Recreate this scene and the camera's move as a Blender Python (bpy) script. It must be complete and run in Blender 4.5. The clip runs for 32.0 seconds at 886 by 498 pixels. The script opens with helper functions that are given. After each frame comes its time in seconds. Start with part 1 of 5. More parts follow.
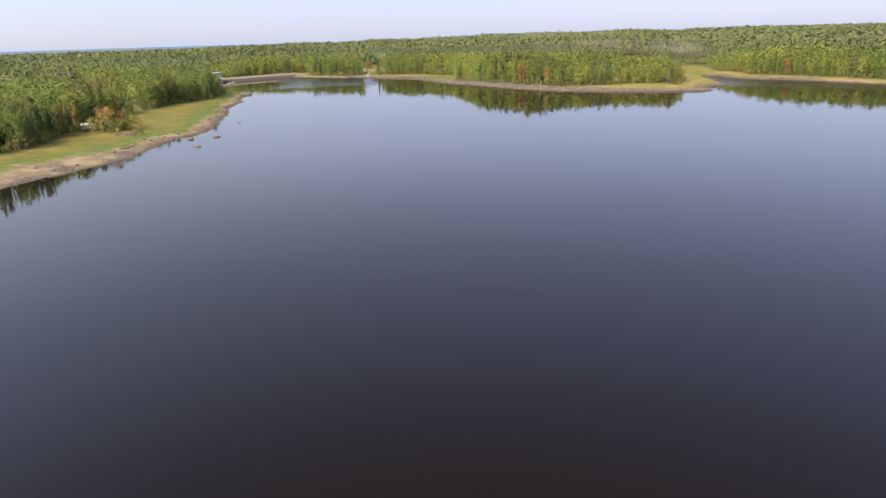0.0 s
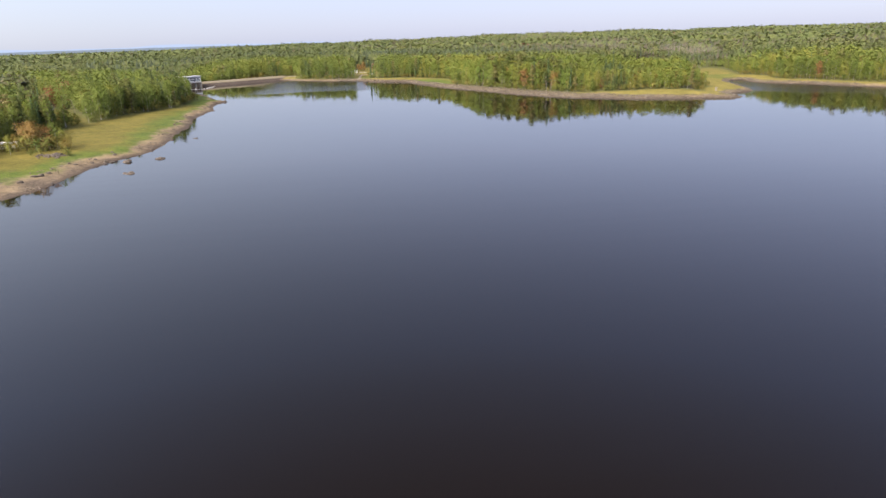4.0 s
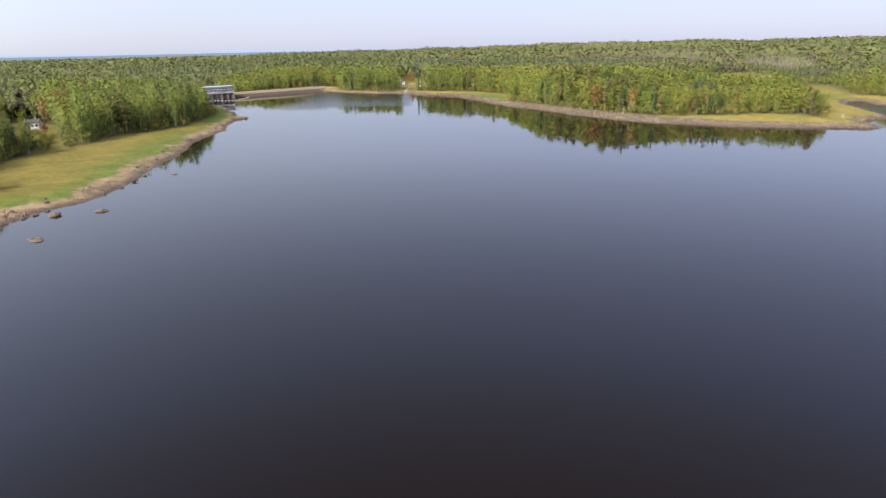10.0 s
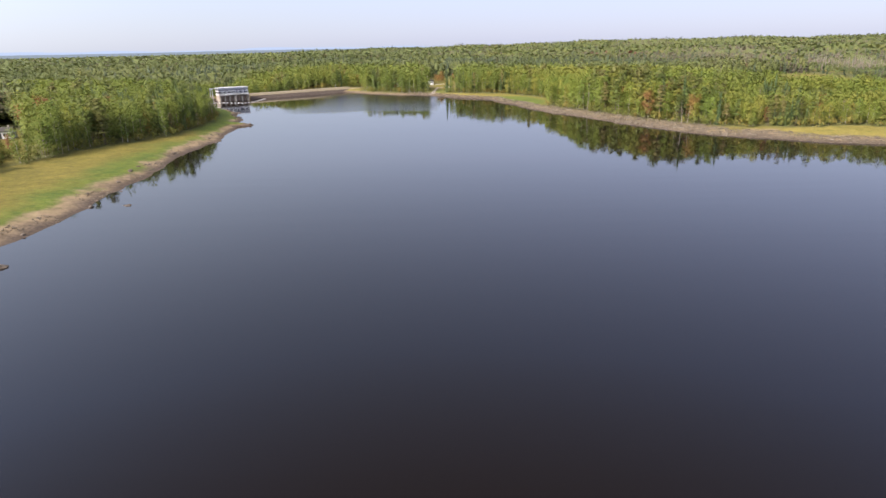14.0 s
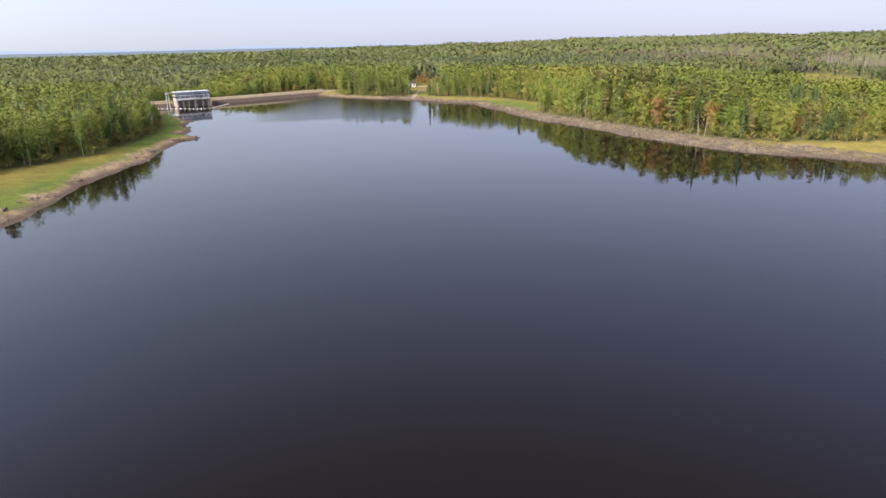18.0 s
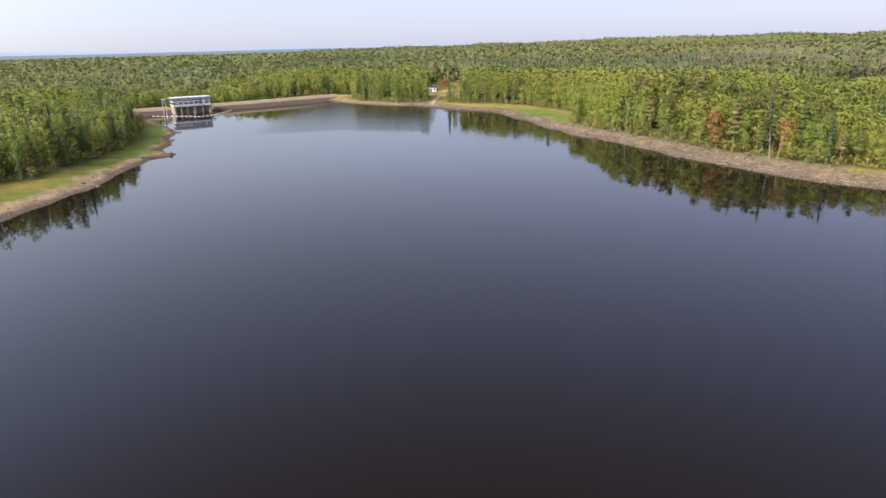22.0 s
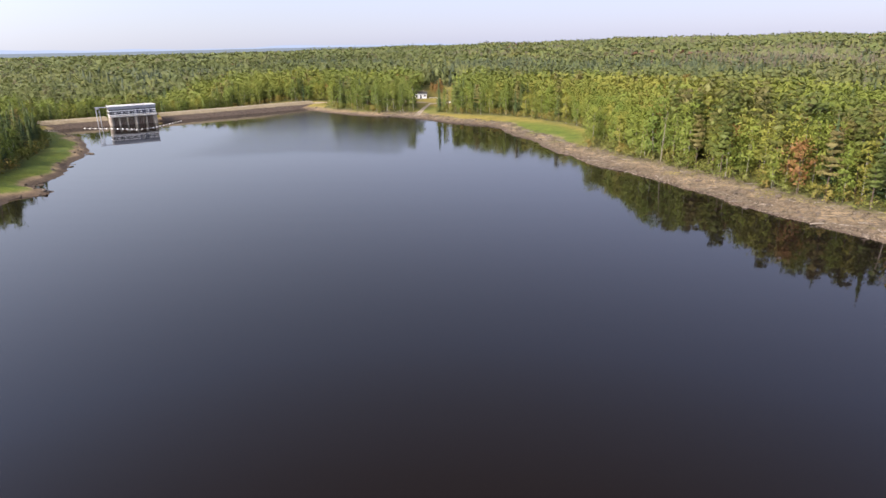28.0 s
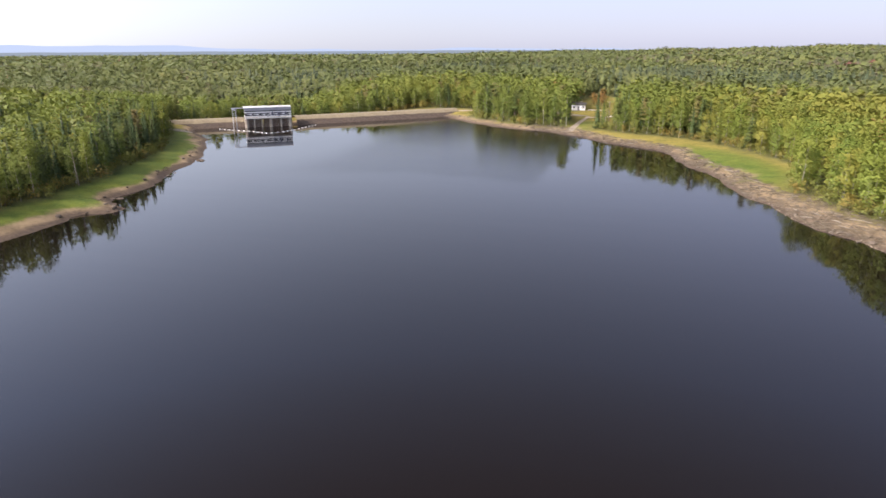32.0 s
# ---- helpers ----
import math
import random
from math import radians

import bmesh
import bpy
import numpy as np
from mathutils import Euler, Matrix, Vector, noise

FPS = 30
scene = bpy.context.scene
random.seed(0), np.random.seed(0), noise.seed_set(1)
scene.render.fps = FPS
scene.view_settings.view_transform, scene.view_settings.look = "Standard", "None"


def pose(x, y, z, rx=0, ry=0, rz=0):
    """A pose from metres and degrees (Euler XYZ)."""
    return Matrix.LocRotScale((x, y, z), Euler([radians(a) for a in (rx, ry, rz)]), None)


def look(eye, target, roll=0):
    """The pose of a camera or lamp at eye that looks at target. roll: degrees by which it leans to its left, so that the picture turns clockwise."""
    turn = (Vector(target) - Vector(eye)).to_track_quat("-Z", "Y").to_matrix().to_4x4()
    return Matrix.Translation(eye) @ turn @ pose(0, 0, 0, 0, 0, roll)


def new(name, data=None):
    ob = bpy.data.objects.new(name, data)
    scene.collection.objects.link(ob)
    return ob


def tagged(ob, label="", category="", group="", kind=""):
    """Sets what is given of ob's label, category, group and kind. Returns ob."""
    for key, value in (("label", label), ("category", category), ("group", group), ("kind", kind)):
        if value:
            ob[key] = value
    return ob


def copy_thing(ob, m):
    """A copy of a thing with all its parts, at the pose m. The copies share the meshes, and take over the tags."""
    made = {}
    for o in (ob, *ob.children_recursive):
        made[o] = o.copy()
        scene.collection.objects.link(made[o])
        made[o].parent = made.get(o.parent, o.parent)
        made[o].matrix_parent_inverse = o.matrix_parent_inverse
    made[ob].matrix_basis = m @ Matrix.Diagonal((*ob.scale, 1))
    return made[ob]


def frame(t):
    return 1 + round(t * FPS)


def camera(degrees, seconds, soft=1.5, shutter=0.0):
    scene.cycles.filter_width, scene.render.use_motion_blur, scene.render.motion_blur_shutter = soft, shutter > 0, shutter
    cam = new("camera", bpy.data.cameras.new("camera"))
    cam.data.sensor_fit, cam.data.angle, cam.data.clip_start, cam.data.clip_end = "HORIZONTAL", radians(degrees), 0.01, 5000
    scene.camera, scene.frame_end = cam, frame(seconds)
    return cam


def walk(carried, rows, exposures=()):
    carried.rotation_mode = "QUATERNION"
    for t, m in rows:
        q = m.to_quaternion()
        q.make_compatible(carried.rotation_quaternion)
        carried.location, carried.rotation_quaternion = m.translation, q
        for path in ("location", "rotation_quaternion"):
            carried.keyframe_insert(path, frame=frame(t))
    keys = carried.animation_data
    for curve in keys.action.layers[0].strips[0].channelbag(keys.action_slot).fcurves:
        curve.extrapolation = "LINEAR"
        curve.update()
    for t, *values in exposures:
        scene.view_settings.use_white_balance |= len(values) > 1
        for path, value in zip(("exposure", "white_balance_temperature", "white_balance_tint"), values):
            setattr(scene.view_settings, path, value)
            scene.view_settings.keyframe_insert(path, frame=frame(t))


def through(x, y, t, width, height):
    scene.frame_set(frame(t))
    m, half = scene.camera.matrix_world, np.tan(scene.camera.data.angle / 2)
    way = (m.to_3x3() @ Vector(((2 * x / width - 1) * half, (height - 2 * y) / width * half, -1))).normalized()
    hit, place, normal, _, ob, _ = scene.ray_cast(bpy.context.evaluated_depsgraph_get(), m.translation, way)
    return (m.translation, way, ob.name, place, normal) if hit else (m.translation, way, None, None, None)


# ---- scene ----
# Camera: a drone gliding forward over the lake. Rows: seconds, place, heading, pitch, roll (degrees).
FLIGHT = [
    (0.0, 0.00, 0.00, 31.73, -7.851, -18.368, -1.629),
    (0.5, 1.18, 5.22, 31.70, -8.080, -18.428, -1.601),
    (1.0, 2.36, 10.43, 31.67, -8.156, -18.460, -1.638),
    (1.5, 3.52, 15.63, 31.65, -8.120, -18.514, -1.701),
    (2.0, 4.65, 20.80, 31.63, -7.986, -18.485, -1.797),
    (2.5, 5.73, 25.93, 31.63, -7.975, -18.512, -1.747),
    (4.5, 9.85, 46.31, 31.84, -7.585, -18.247, -1.613),
    (5.0, 10.78, 51.41, 31.90, -5.760, -18.170, -1.549),
    (5.5, 11.70, 56.52, 31.96, -5.155, -18.062, -1.483),
    (6.0, 12.57, 61.62, 32.02, -4.641, -18.065, -1.423),
    (6.5, 13.40, 66.69, 32.09, -4.307, -18.009, -1.373),
    (7.0, 14.19, 71.72, 32.16, -4.382, -17.986, -1.321),
    (7.5, 14.95, 76.74, 32.22, -5.001, -17.999, -1.271),
    (8.0, 15.70, 81.75, 32.29, -5.655, -17.969, -1.243),
    (8.5, 16.46, 86.77, 32.36, -5.576, -17.860, -1.205),
    (9.0, 17.24, 91.82, 32.43, -4.793, -17.808, -1.128),
    (9.5, 18.02, 96.92, 32.50, -3.775, -17.667, -1.099),
    (10.0, 18.78, 102.04, 32.56, -2.983, -17.582, -1.106),
    (10.5, 19.51, 107.16, 32.63, -1.999, -17.578, -1.060),
    (11.0, 20.20, 112.27, 32.69, -1.022, -17.579, -1.039),
    (11.5, 20.86, 117.36, 32.74, -0.207, -17.592, -1.027),
    (12.0, 21.49, 122.45, 32.79, 0.132, -17.555, -1.020),
    (12.5, 22.10, 127.54, 32.85, 0.269, -17.604, -1.012),
    (13.0, 22.71, 132.64, 32.90, 0.204, -17.662, -1.034),
    (13.5, 23.36, 137.78, 32.95, 0.234, -17.729, -1.120),
    (14.0, 24.04, 142.96, 33.00, 0.094, -17.760, -1.135),
    (14.5, 24.72, 148.16, 33.06, -0.135, -17.754, -1.187),
    (16.5, 27.46, 169.07, 33.38, -0.945, -17.987, -1.201),
    (17.0, 28.23, 174.11, 33.43, -1.126, -18.001, -1.252),
    (17.5, 29.01, 179.14, 33.48, -0.988, -17.988, -1.247),
    (18.0, 29.81, 184.15, 33.53, -0.698, -17.952, -1.268),
    (18.5, 30.64, 189.16, 33.56, -0.475, -17.935, -1.275),
    (19.0, 31.49, 194.18, 33.60, -0.201, -17.903, -1.313),
    (19.5, 32.34, 199.21, 33.63, -0.227, -17.906, -1.350),
    (20.0, 33.20, 204.24, 33.65, 0.000, -17.947, -1.402),
    (20.5, 34.04, 209.27, 33.68, 0.331, -17.899, -1.343),
    (21.0, 34.84, 214.28, 33.70, 0.817, -17.863, -1.338),
    (21.5, 35.59, 219.26, 33.72, 1.406, -17.872, -1.324),
    (22.0, 36.28, 224.21, 33.75, 2.074, -17.860, -1.369),
    (22.5, 36.93, 229.15, 33.77, 2.236, -17.829, -1.345),
    (23.0, 37.52, 234.13, 33.79, 2.236, -17.818, -1.341),
    (23.5, 38.05, 239.13, 33.82, 2.140, -17.868, -1.343),
    (24.0, 38.57, 244.14, 33.84, 1.966, -17.903, -1.358),
    (24.5, 39.09, 249.18, 33.85, 1.645, -17.887, -1.383),
    (25.0, 39.65, 254.23, 33.86, 1.427, -17.920, -1.409),
    (25.5, 40.26, 259.33, 33.87, 1.227, -17.893, -1.376),
    (27.5, 42.92, 279.93, 33.74, 2.428, -17.942, -1.246),
    (28.0, 43.36, 285.18, 33.71, 2.628, -17.921, -1.183),
    (28.5, 43.75, 290.46, 33.68, 2.741, -17.959, -1.105),
    (29.0, 44.08, 295.79, 33.65, 2.829, -17.938, -1.067),
    (29.5, 44.37, 301.17, 33.62, 3.160, -17.917, -1.025),
    (30.0, 44.65, 306.60, 33.59, 4.508, -17.907, -0.954),
    (30.5, 44.95, 312.06, 33.57, 7.730, -17.753, -0.774),
    (31.0, 45.24, 317.53, 33.55, 11.055, -17.617, -0.552),
    (31.5, 45.48, 323.01, 33.53, 14.282, -17.509, -0.387),
    (32.0, 45.69, 328.49, 33.51, 17.125, -17.467, -0.246),
]


def aimed(x, y, z, heading, pitch, roll):
    return pose(x, y, z, 90 + pitch, 0, heading) @ pose(0, 0, 0, 0, 0, roll)


cam = camera(69.87, 32.0, soft=1.55, shutter=0.5)
walk(cam, [(row[0], aimed(*row[1:])) for row in FLIGHT], [(0.0, 1.14, 6490, 17), (20.0, 1.145, 6520, 18), (32.0, 1.165, 6600, 20)])

# ---- light ----
SUN_AZ, SUN_EL = radians(232), radians(41)      # azimuth clockwise from +y, elevation
world = bpy.data.worlds.new("world")
scene.world = world
world.use_nodes = True
wn = world.node_tree
sky = wn.nodes.new("ShaderNodeTexSky")
sky.sky_type = "NISHITA"
sky.sun_disc = False
sky.sun_elevation, sky.sun_rotation = SUN_EL, SUN_AZ
sky.air_density, sky.dust_density, sky.ozone_density = 1.0, 0.7, 2.0
haze = wn.nodes.new("ShaderNodeMix")
haze.data_type = "RGBA"
haze.inputs[0].default_value = 0.84
# hazy veil: brightest low above the horizon, deeper overhead
veil = wn.nodes.new("ShaderNodeValToRGB")
for p in (0.16, 0.45, 0.64):
    veil.color_ramp.elements.new(p)
for e, c in zip(veil.color_ramp.elements, ((0.565, 0.628, 0.77), (0.735, 0.842, 1.06), (0.405, 0.545, 0.88), (0.132, 0.142, 0.190), (0.12, 0.13, 0.18))):
    e.color = (*c, 1)
up = wn.nodes.new("ShaderNodeSeparateXYZ")
wn.links.new(wn.nodes.new("ShaderNodeTexCoord").outputs["Generated"], up.inputs[0])
wn.links.new(up.outputs[2], veil.inputs[0])
scaled = wn.nodes.new("ShaderNodeVectorMath")
scaled.operation = "SCALE"
# wide milky glow of the haze round the sun
aim = wn.nodes.new("ShaderNodeVectorMath")
aim.operation = "DOT_PRODUCT"
wn.links.new(wn.nodes["Texture Coordinate"].outputs["Generated"], aim.inputs[0])
aim.inputs[1].default_value = (math.sin(SUN_AZ) * math.cos(SUN_EL), math.cos(SUN_AZ) * math.cos(SUN_EL), math.sin(SUN_EL))
low_aim = wn.nodes.new("ShaderNodeVectorMath")
low_aim.operation = "DOT_PRODUCT"
wn.links.new(wn.nodes["Texture Coordinate"].outputs["Generated"], low_aim.inputs[0])
low_aim.inputs[1].default_value = (math.sin(SUN_AZ - 0.21) * 0.966, math.cos(SUN_AZ - 0.21) * 0.966, 0.259)
glow = None
for op, v in (("ADD", 0.55), ("MAXIMUM", 0.0), ("POWER", 2.0), ("MULTIPLY_ADD", 6.8)):
    g_ = wn.nodes.new("ShaderNodeMath")
    g_.operation = op
    wn.links.new(glow.outputs[0] if glow else low_aim.outputs["Value"], g_.inputs[0])
    g_.inputs[1].default_value, g_.inputs[2].default_value = v, 4.0
    glow = g_
wn.links.new(glow.outputs[0], scaled.inputs["Scale"])
# clearer, bluer air on the side away from the sun
side = wn.nodes.new("ShaderNodeMapRange")
side.interpolation_type = "SMOOTHSTEP"
wn.links.new(aim.outputs["Value"], side.inputs[0])
side.inputs[1].default_value, side.inputs[2].default_value = -0.62, 0.06
clear_air = wn.nodes.new("ShaderNodeMix")
clear_air.data_type = "RGBA"
clear_air.inputs[6].default_value, clear_air.inputs[7].default_value = (0.95, 0.958, 1.045, 1), (1.085, 1.09, 1.02, 1)
wn.links.new(side.outputs[0], clear_air.inputs[0])
tinted = wn.nodes.new("ShaderNodeVectorMath")
tinted.operation = "MULTIPLY"
wn.links.new(veil.outputs[0], tinted.inputs[0])
wn.links.new(clear_air.outputs[2], tinted.inputs[1])
wn.links.new(tinted.outputs[0], scaled.inputs[0])
# bright aureole of the hazy sun itself
halo = wn.nodes.new("ShaderNodeMapRange")
halo.interpolation_type = "SMOOTHSTEP"
wn.links.new(aim.outputs["Value"], halo.inputs[0])
halo.inputs[1].default_value, halo.inputs[2].default_value = 0.6, 1.0
aureole = wn.nodes.new("ShaderNodeVectorMath")
aureole.operation = "SCALE"
aureole.inputs[0].default_value = (15.5, 14.6, 13.0)
wn.links.new(halo.outputs[0], aureole.inputs["Scale"])
milky = wn.nodes.new("ShaderNodeVectorMath")
wn.links.new(scaled.outputs[0], milky.inputs[0])
wn.links.new(aureole.outputs[0], milky.inputs[1])
wn.links.new(milky.outputs[0], haze.inputs[7])
wn.links.new(sky.outputs[0], haze.inputs[6])
wn.links.new(haze.outputs[2], wn.nodes["Background"].inputs[0])
wn.nodes["Background"].inputs[1].default_value = 0.115

sun_data = bpy.data.lights.new("sun", "SUN")
sun_data.energy, sun_data.angle, sun_data.color = 3.6, radians(13), (1.0, 0.90, 0.76)
sun = new("sun", sun_data)
sun_dir = Vector((math.sin(SUN_AZ) * math.cos(SUN_EL), math.cos(SUN_AZ) * math.cos(SUN_EL), math.sin(SUN_EL)))
sun.matrix_world = look(sun_dir * 300, (0, 0, 0))

# ---- materials ----
rng = np.random.default_rng(7)


def material(name):
    m = bpy.data.materials.new(name)
    m.use_nodes = True
    return m, m.node_tree, m.node_tree.nodes["Principled BSDF"]


def node(nt, kind, **inputs):
    n = nt.nodes.new("ShaderNode" + kind)
    for k, v in inputs.items():
        n.inputs[k.replace("_", " ")].default_value = v
    return n


def ramp(nt, fac, stops):
    n = nt.nodes.new("ShaderNodeValToRGB")
    while len(n.color_ramp.elements) < len(stops):
        n.color_ramp.elements.new(0.5)
    for e, (p, c) in zip(n.color_ramp.elements, stops):
        e.position, e.color = p, (*c, 1)
    nt.links.new(fac, n.inputs[0])
    return n.outputs[0]


def mix(nt, fac, a, b, blend="MIX"):
    n = nt.nodes.new("ShaderNodeMix")
    n.data_type, n.blend_type = "RGBA", blend
    for sock, v in ((n.inputs[0], fac), (n.inputs[6], a), (n.inputs[7], b)):
        if isinstance(v, bpy.types.NodeSocket):
            nt.links.new(v, sock)
        else:
            sock.default_value = v if isinstance(v, (int, float)) else (*v, 1)
    return n.outputs[2]


def noise_tex(nt, scale, detail=3.0, rough=0.6, coord="Object", stretch=None):
    tc = nt.nodes.new("ShaderNodeTexCoord")
    src = tc.outputs[coord]
    if stretch:
        mp = nt.nodes.new("ShaderNodeMapping")
        mp.inputs["Scale"].default_value = stretch
        nt.links.new(src, mp.inputs[0])
        src = mp.outputs[0]
    n = node(nt, "TexNoise", Scale=scale, Detail=detail, Roughness=rough)
    nt.links.new(src, n.inputs["Vector"])
    return n.outputs[0]


def attribute(nt, name):
    n = nt.nodes.new("ShaderNodeAttribute")
    n.attribute_name = name
    return n.outputs["Fac"]


def math_node(nt, op, a, b=0.0):
    n = nt.nodes.new("ShaderNodeMath")
    n.operation = op
    for sock, v in ((n.inputs[0], a), (n.inputs[1], b)):
        if isinstance(v, bpy.types.NodeSocket):
            nt.links.new(v, sock)
        else:
            sock.default_value = v
    return n.outputs[0]


def span(nt, v, lo, hi):
    n = nt.nodes.new("ShaderNodeMapRange")
    n.interpolation_type = "SMOOTHSTEP"
    nt.links.new(v, n.inputs[0])
    n.inputs[1].default_value, n.inputs[2].default_value = lo, hi
    return n.outputs[0]


def bump(nt, bsdf, height, strength, distance):
    b = node(nt, "Bump", Strength=strength, Distance=distance)
    nt.links.new(height, b.inputs["Height"])
    nt.links.new(b.outputs[0], bsdf.inputs["Normal"])


def plain(name, a, b, scale, rough=0.8, metal=0.0, relief=0.3, depth=0.02):
    """A surface of two tones in two scales of noise, with fine relief."""
    m, nt, bs = material(name)
    n1, n2 = noise_tex(nt, scale), noise_tex(nt, scale * 9)
    c = ramp(nt, n1, [(0.35, a), (0.68, b)])
    c = mix(nt, 0.35, c, ramp(nt, n2, [(0.3, [v * 0.72 for v in a]), (0.7, [min(1, v * 1.15) for v in b])]))
    nt.links.new(c, bs.inputs["Base Color"])
    bs.inputs["Roughness"].default_value, bs.inputs["Metallic"].default_value = rough, metal
    bump(nt, bs, n2, relief, depth)
    return m


def foliage(name, dark, mid, light, by_object, through=0.29):
    """Leaf clumps: varied tree by tree and clump by clump."""
    m, nt, bs = material(name)
    if by_object:
        tree = nt.nodes.new("ShaderNodeObjectInfo").outputs["Random"]
    else:
        tree = attribute(nt, "tint")
    clump = nt.nodes.new("ShaderNodeNewGeometry").outputs["Random Per Island"]
    c = ramp(nt, tree, [(0.0, dark), (0.5, mid), (1.0, light)])
    c = mix(nt, 0.16, c, ramp(nt, clump, [(0.0, [v * 0.8 for v in dark]), (0.5, mid), (1.0, [v * 1.15 for v in light])]))
    nt.links.new(c, bs.inputs["Base Color"])
    bs.inputs["Roughness"].default_value = 0.65
    bs.inputs["Specular IOR Level"].default_value = 0.25
    tr = nt.nodes.new("ShaderNodeBsdfTranslucent")
    nt.links.new(c, tr.inputs[0])
    ms = nt.nodes.new("ShaderNodeMixShader")
    ms.inputs[0].default_value = through
    nt.links.new(bs.outputs[0], ms.inputs[1])
    nt.links.new(tr.outputs[0], ms.inputs[2])
    nt.links.new(ms.outputs[0], nt.nodes["Material Output"].inputs[0])
    return m


LEAF_TONES = {
    "aspen": ((0.094, 0.130, 0.030), (0.125, 0.159, 0.034), (0.161, 0.183, 0.038)),
    "birch": ((0.104, 0.154, 0.031), (0.150, 0.180, 0.034), (0.212, 0.200, 0.042)),
    "spruce": ((0.048, 0.078, 0.034), (0.067, 0.099, 0.038), (0.092, 0.119, 0.042)),
    "pine": ((0.075, 0.111, 0.031), (0.118, 0.138, 0.036), (0.205, 0.158, 0.076)),
    "maple": ((0.165, 0.080, 0.036), (0.200, 0.112, 0.042), (0.230, 0.150, 0.050)),
    "red_maple": ((0.135, 0.042, 0.030), (0.165, 0.054, 0.034), (0.215, 0.085, 0.040)),
    "larch": ((0.108, 0.094, 0.048), (0.142, 0.120, 0.062), (0.182, 0.150, 0.084)),
    "shrub": ((0.085, 0.115, 0.025), (0.141, 0.150, 0.033), (0.232, 0.166, 0.048)),
}
LEAVES = {k: foliage("leaves_" + k, *[(c[0] * 1.05, c[1] * 1.05, c[2] * 0.92) for c in v], True) for k, v in LEAF_TONES.items()}
FOREST_LEAVES = {k: foliage("forest_" + k, *[(c[0] * 1.03, c[1] * 1.01, c[2] * 0.95) for c in v], False) for k, v in LEAF_TONES.items()}
# stands away from the shore, greyed and dulled: distance haze put into the colour
HAZED_LEAVES = {k: foliage("hazed_" + k, *[(c[0] * 0.68 + 0.022, c[1] * 0.66 + 0.024, c[2] * 0.82 + 0.017) for c in v], False) for k, v in LEAF_TONES.items()}
def young_growth():
    m, nt, bs = material("young_growth")
    fine, mid = noise_tex(nt, 0.9, 5, 0.7), noise_tex(nt, 0.16, 4)
    a = ramp(nt, fine, [(0.3, (0.060, 0.074, 0.026)), (0.7, (0.138, 0.148, 0.044))])
    c = mix(nt, 0.45, a, ramp(nt, mid, [(0.3, (0.078, 0.094, 0.030)), (0.7, (0.126, 0.136, 0.042))]))
    nt.links.new(c, bs.inputs["Base Color"])
    bs.inputs["Roughness"].default_value = 0.8
    bs.inputs["Specular IOR Level"].default_value = 0.2
    bump(nt, bs, fine, 1.0, 1.2)
    return m


YOUNG_GROWTH = young_growth()
BARK_PALE = plain("bark_pale", (0.19, 0.18, 0.15), (0.36, 0.34, 0.29), 3.0, 0.9)
BARK_DARK = plain("bark_dark", (0.08, 0.06, 0.045), (0.16, 0.12, 0.09), 3.0, 0.9)
DEAD_WOOD = plain("dead_wood", (0.15, 0.125, 0.096), (0.27, 0.232, 0.185), 2.0, 0.9)
ROCK = plain("rock", (0.050, 0.038, 0.028), (0.135, 0.106, 0.078), 0.9, 0.9, 0, 0.6, 0.08)
CONCRETE = plain("concrete", (0.34, 0.32, 0.28), (0.50, 0.47, 0.42), 0.35, 0.85)
CONCRETE_STAINED = plain("concrete_stained", (0.20, 0.165, 0.13), (0.38, 0.33, 0.27), 0.4, 0.9)
WHITE_CLADDING = plain("white_cladding", (0.60, 0.59, 0.575), (0.72, 0.71, 0.69), 0.5, 0.55)
GREY_CLADDING = plain("grey_cladding", (0.17, 0.178, 0.20), (0.25, 0.258, 0.28), 0.5, 0.5)
DARK_CLADDING = plain("dark_cladding", (0.035, 0.034, 0.036), (0.075, 0.072, 0.072), 0.5, 0.5)
DUCT_BLUE = plain("duct_blue", (0.025, 0.035, 0.07), (0.05, 0.065, 0.11), 0.8, 0.5)
ROOF_METAL = plain("roof_metal", (0.44, 0.44, 0.435), (0.58, 0.575, 0.565), 0.4, 0.6, 0.1)
DARK_ROOF = plain("dark_roof", (0.03, 0.028, 0.026), (0.06, 0.055, 0.05), 1.5, 0.95)
STEEL = plain("galvanised_steel", (0.40, 0.41, 0.42), (0.58, 0.59, 0.60), 1.5, 0.5, 0.6)
GATE_RUST = plain("gate_rust", (0.11, 0.070, 0.046), (0.24, 0.150, 0.100), 0.8, 0.8)
FLOAT_WHITE = plain("float_white", (0.62, 0.60, 0.55), (0.80, 0.78, 0.72), 2.0, 0.6)
GRAVEL = plain("gravel", (0.17, 0.142, 0.105), (0.28, 0.236, 0.178), 0.8, 0.95)
GLASS, _nt, _bs = material("window_glass")
_bs.inputs["Base Color"].default_value = (0.03, 0.035, 0.04, 1)
_bs.inputs["Roughness"].default_value = 0.08


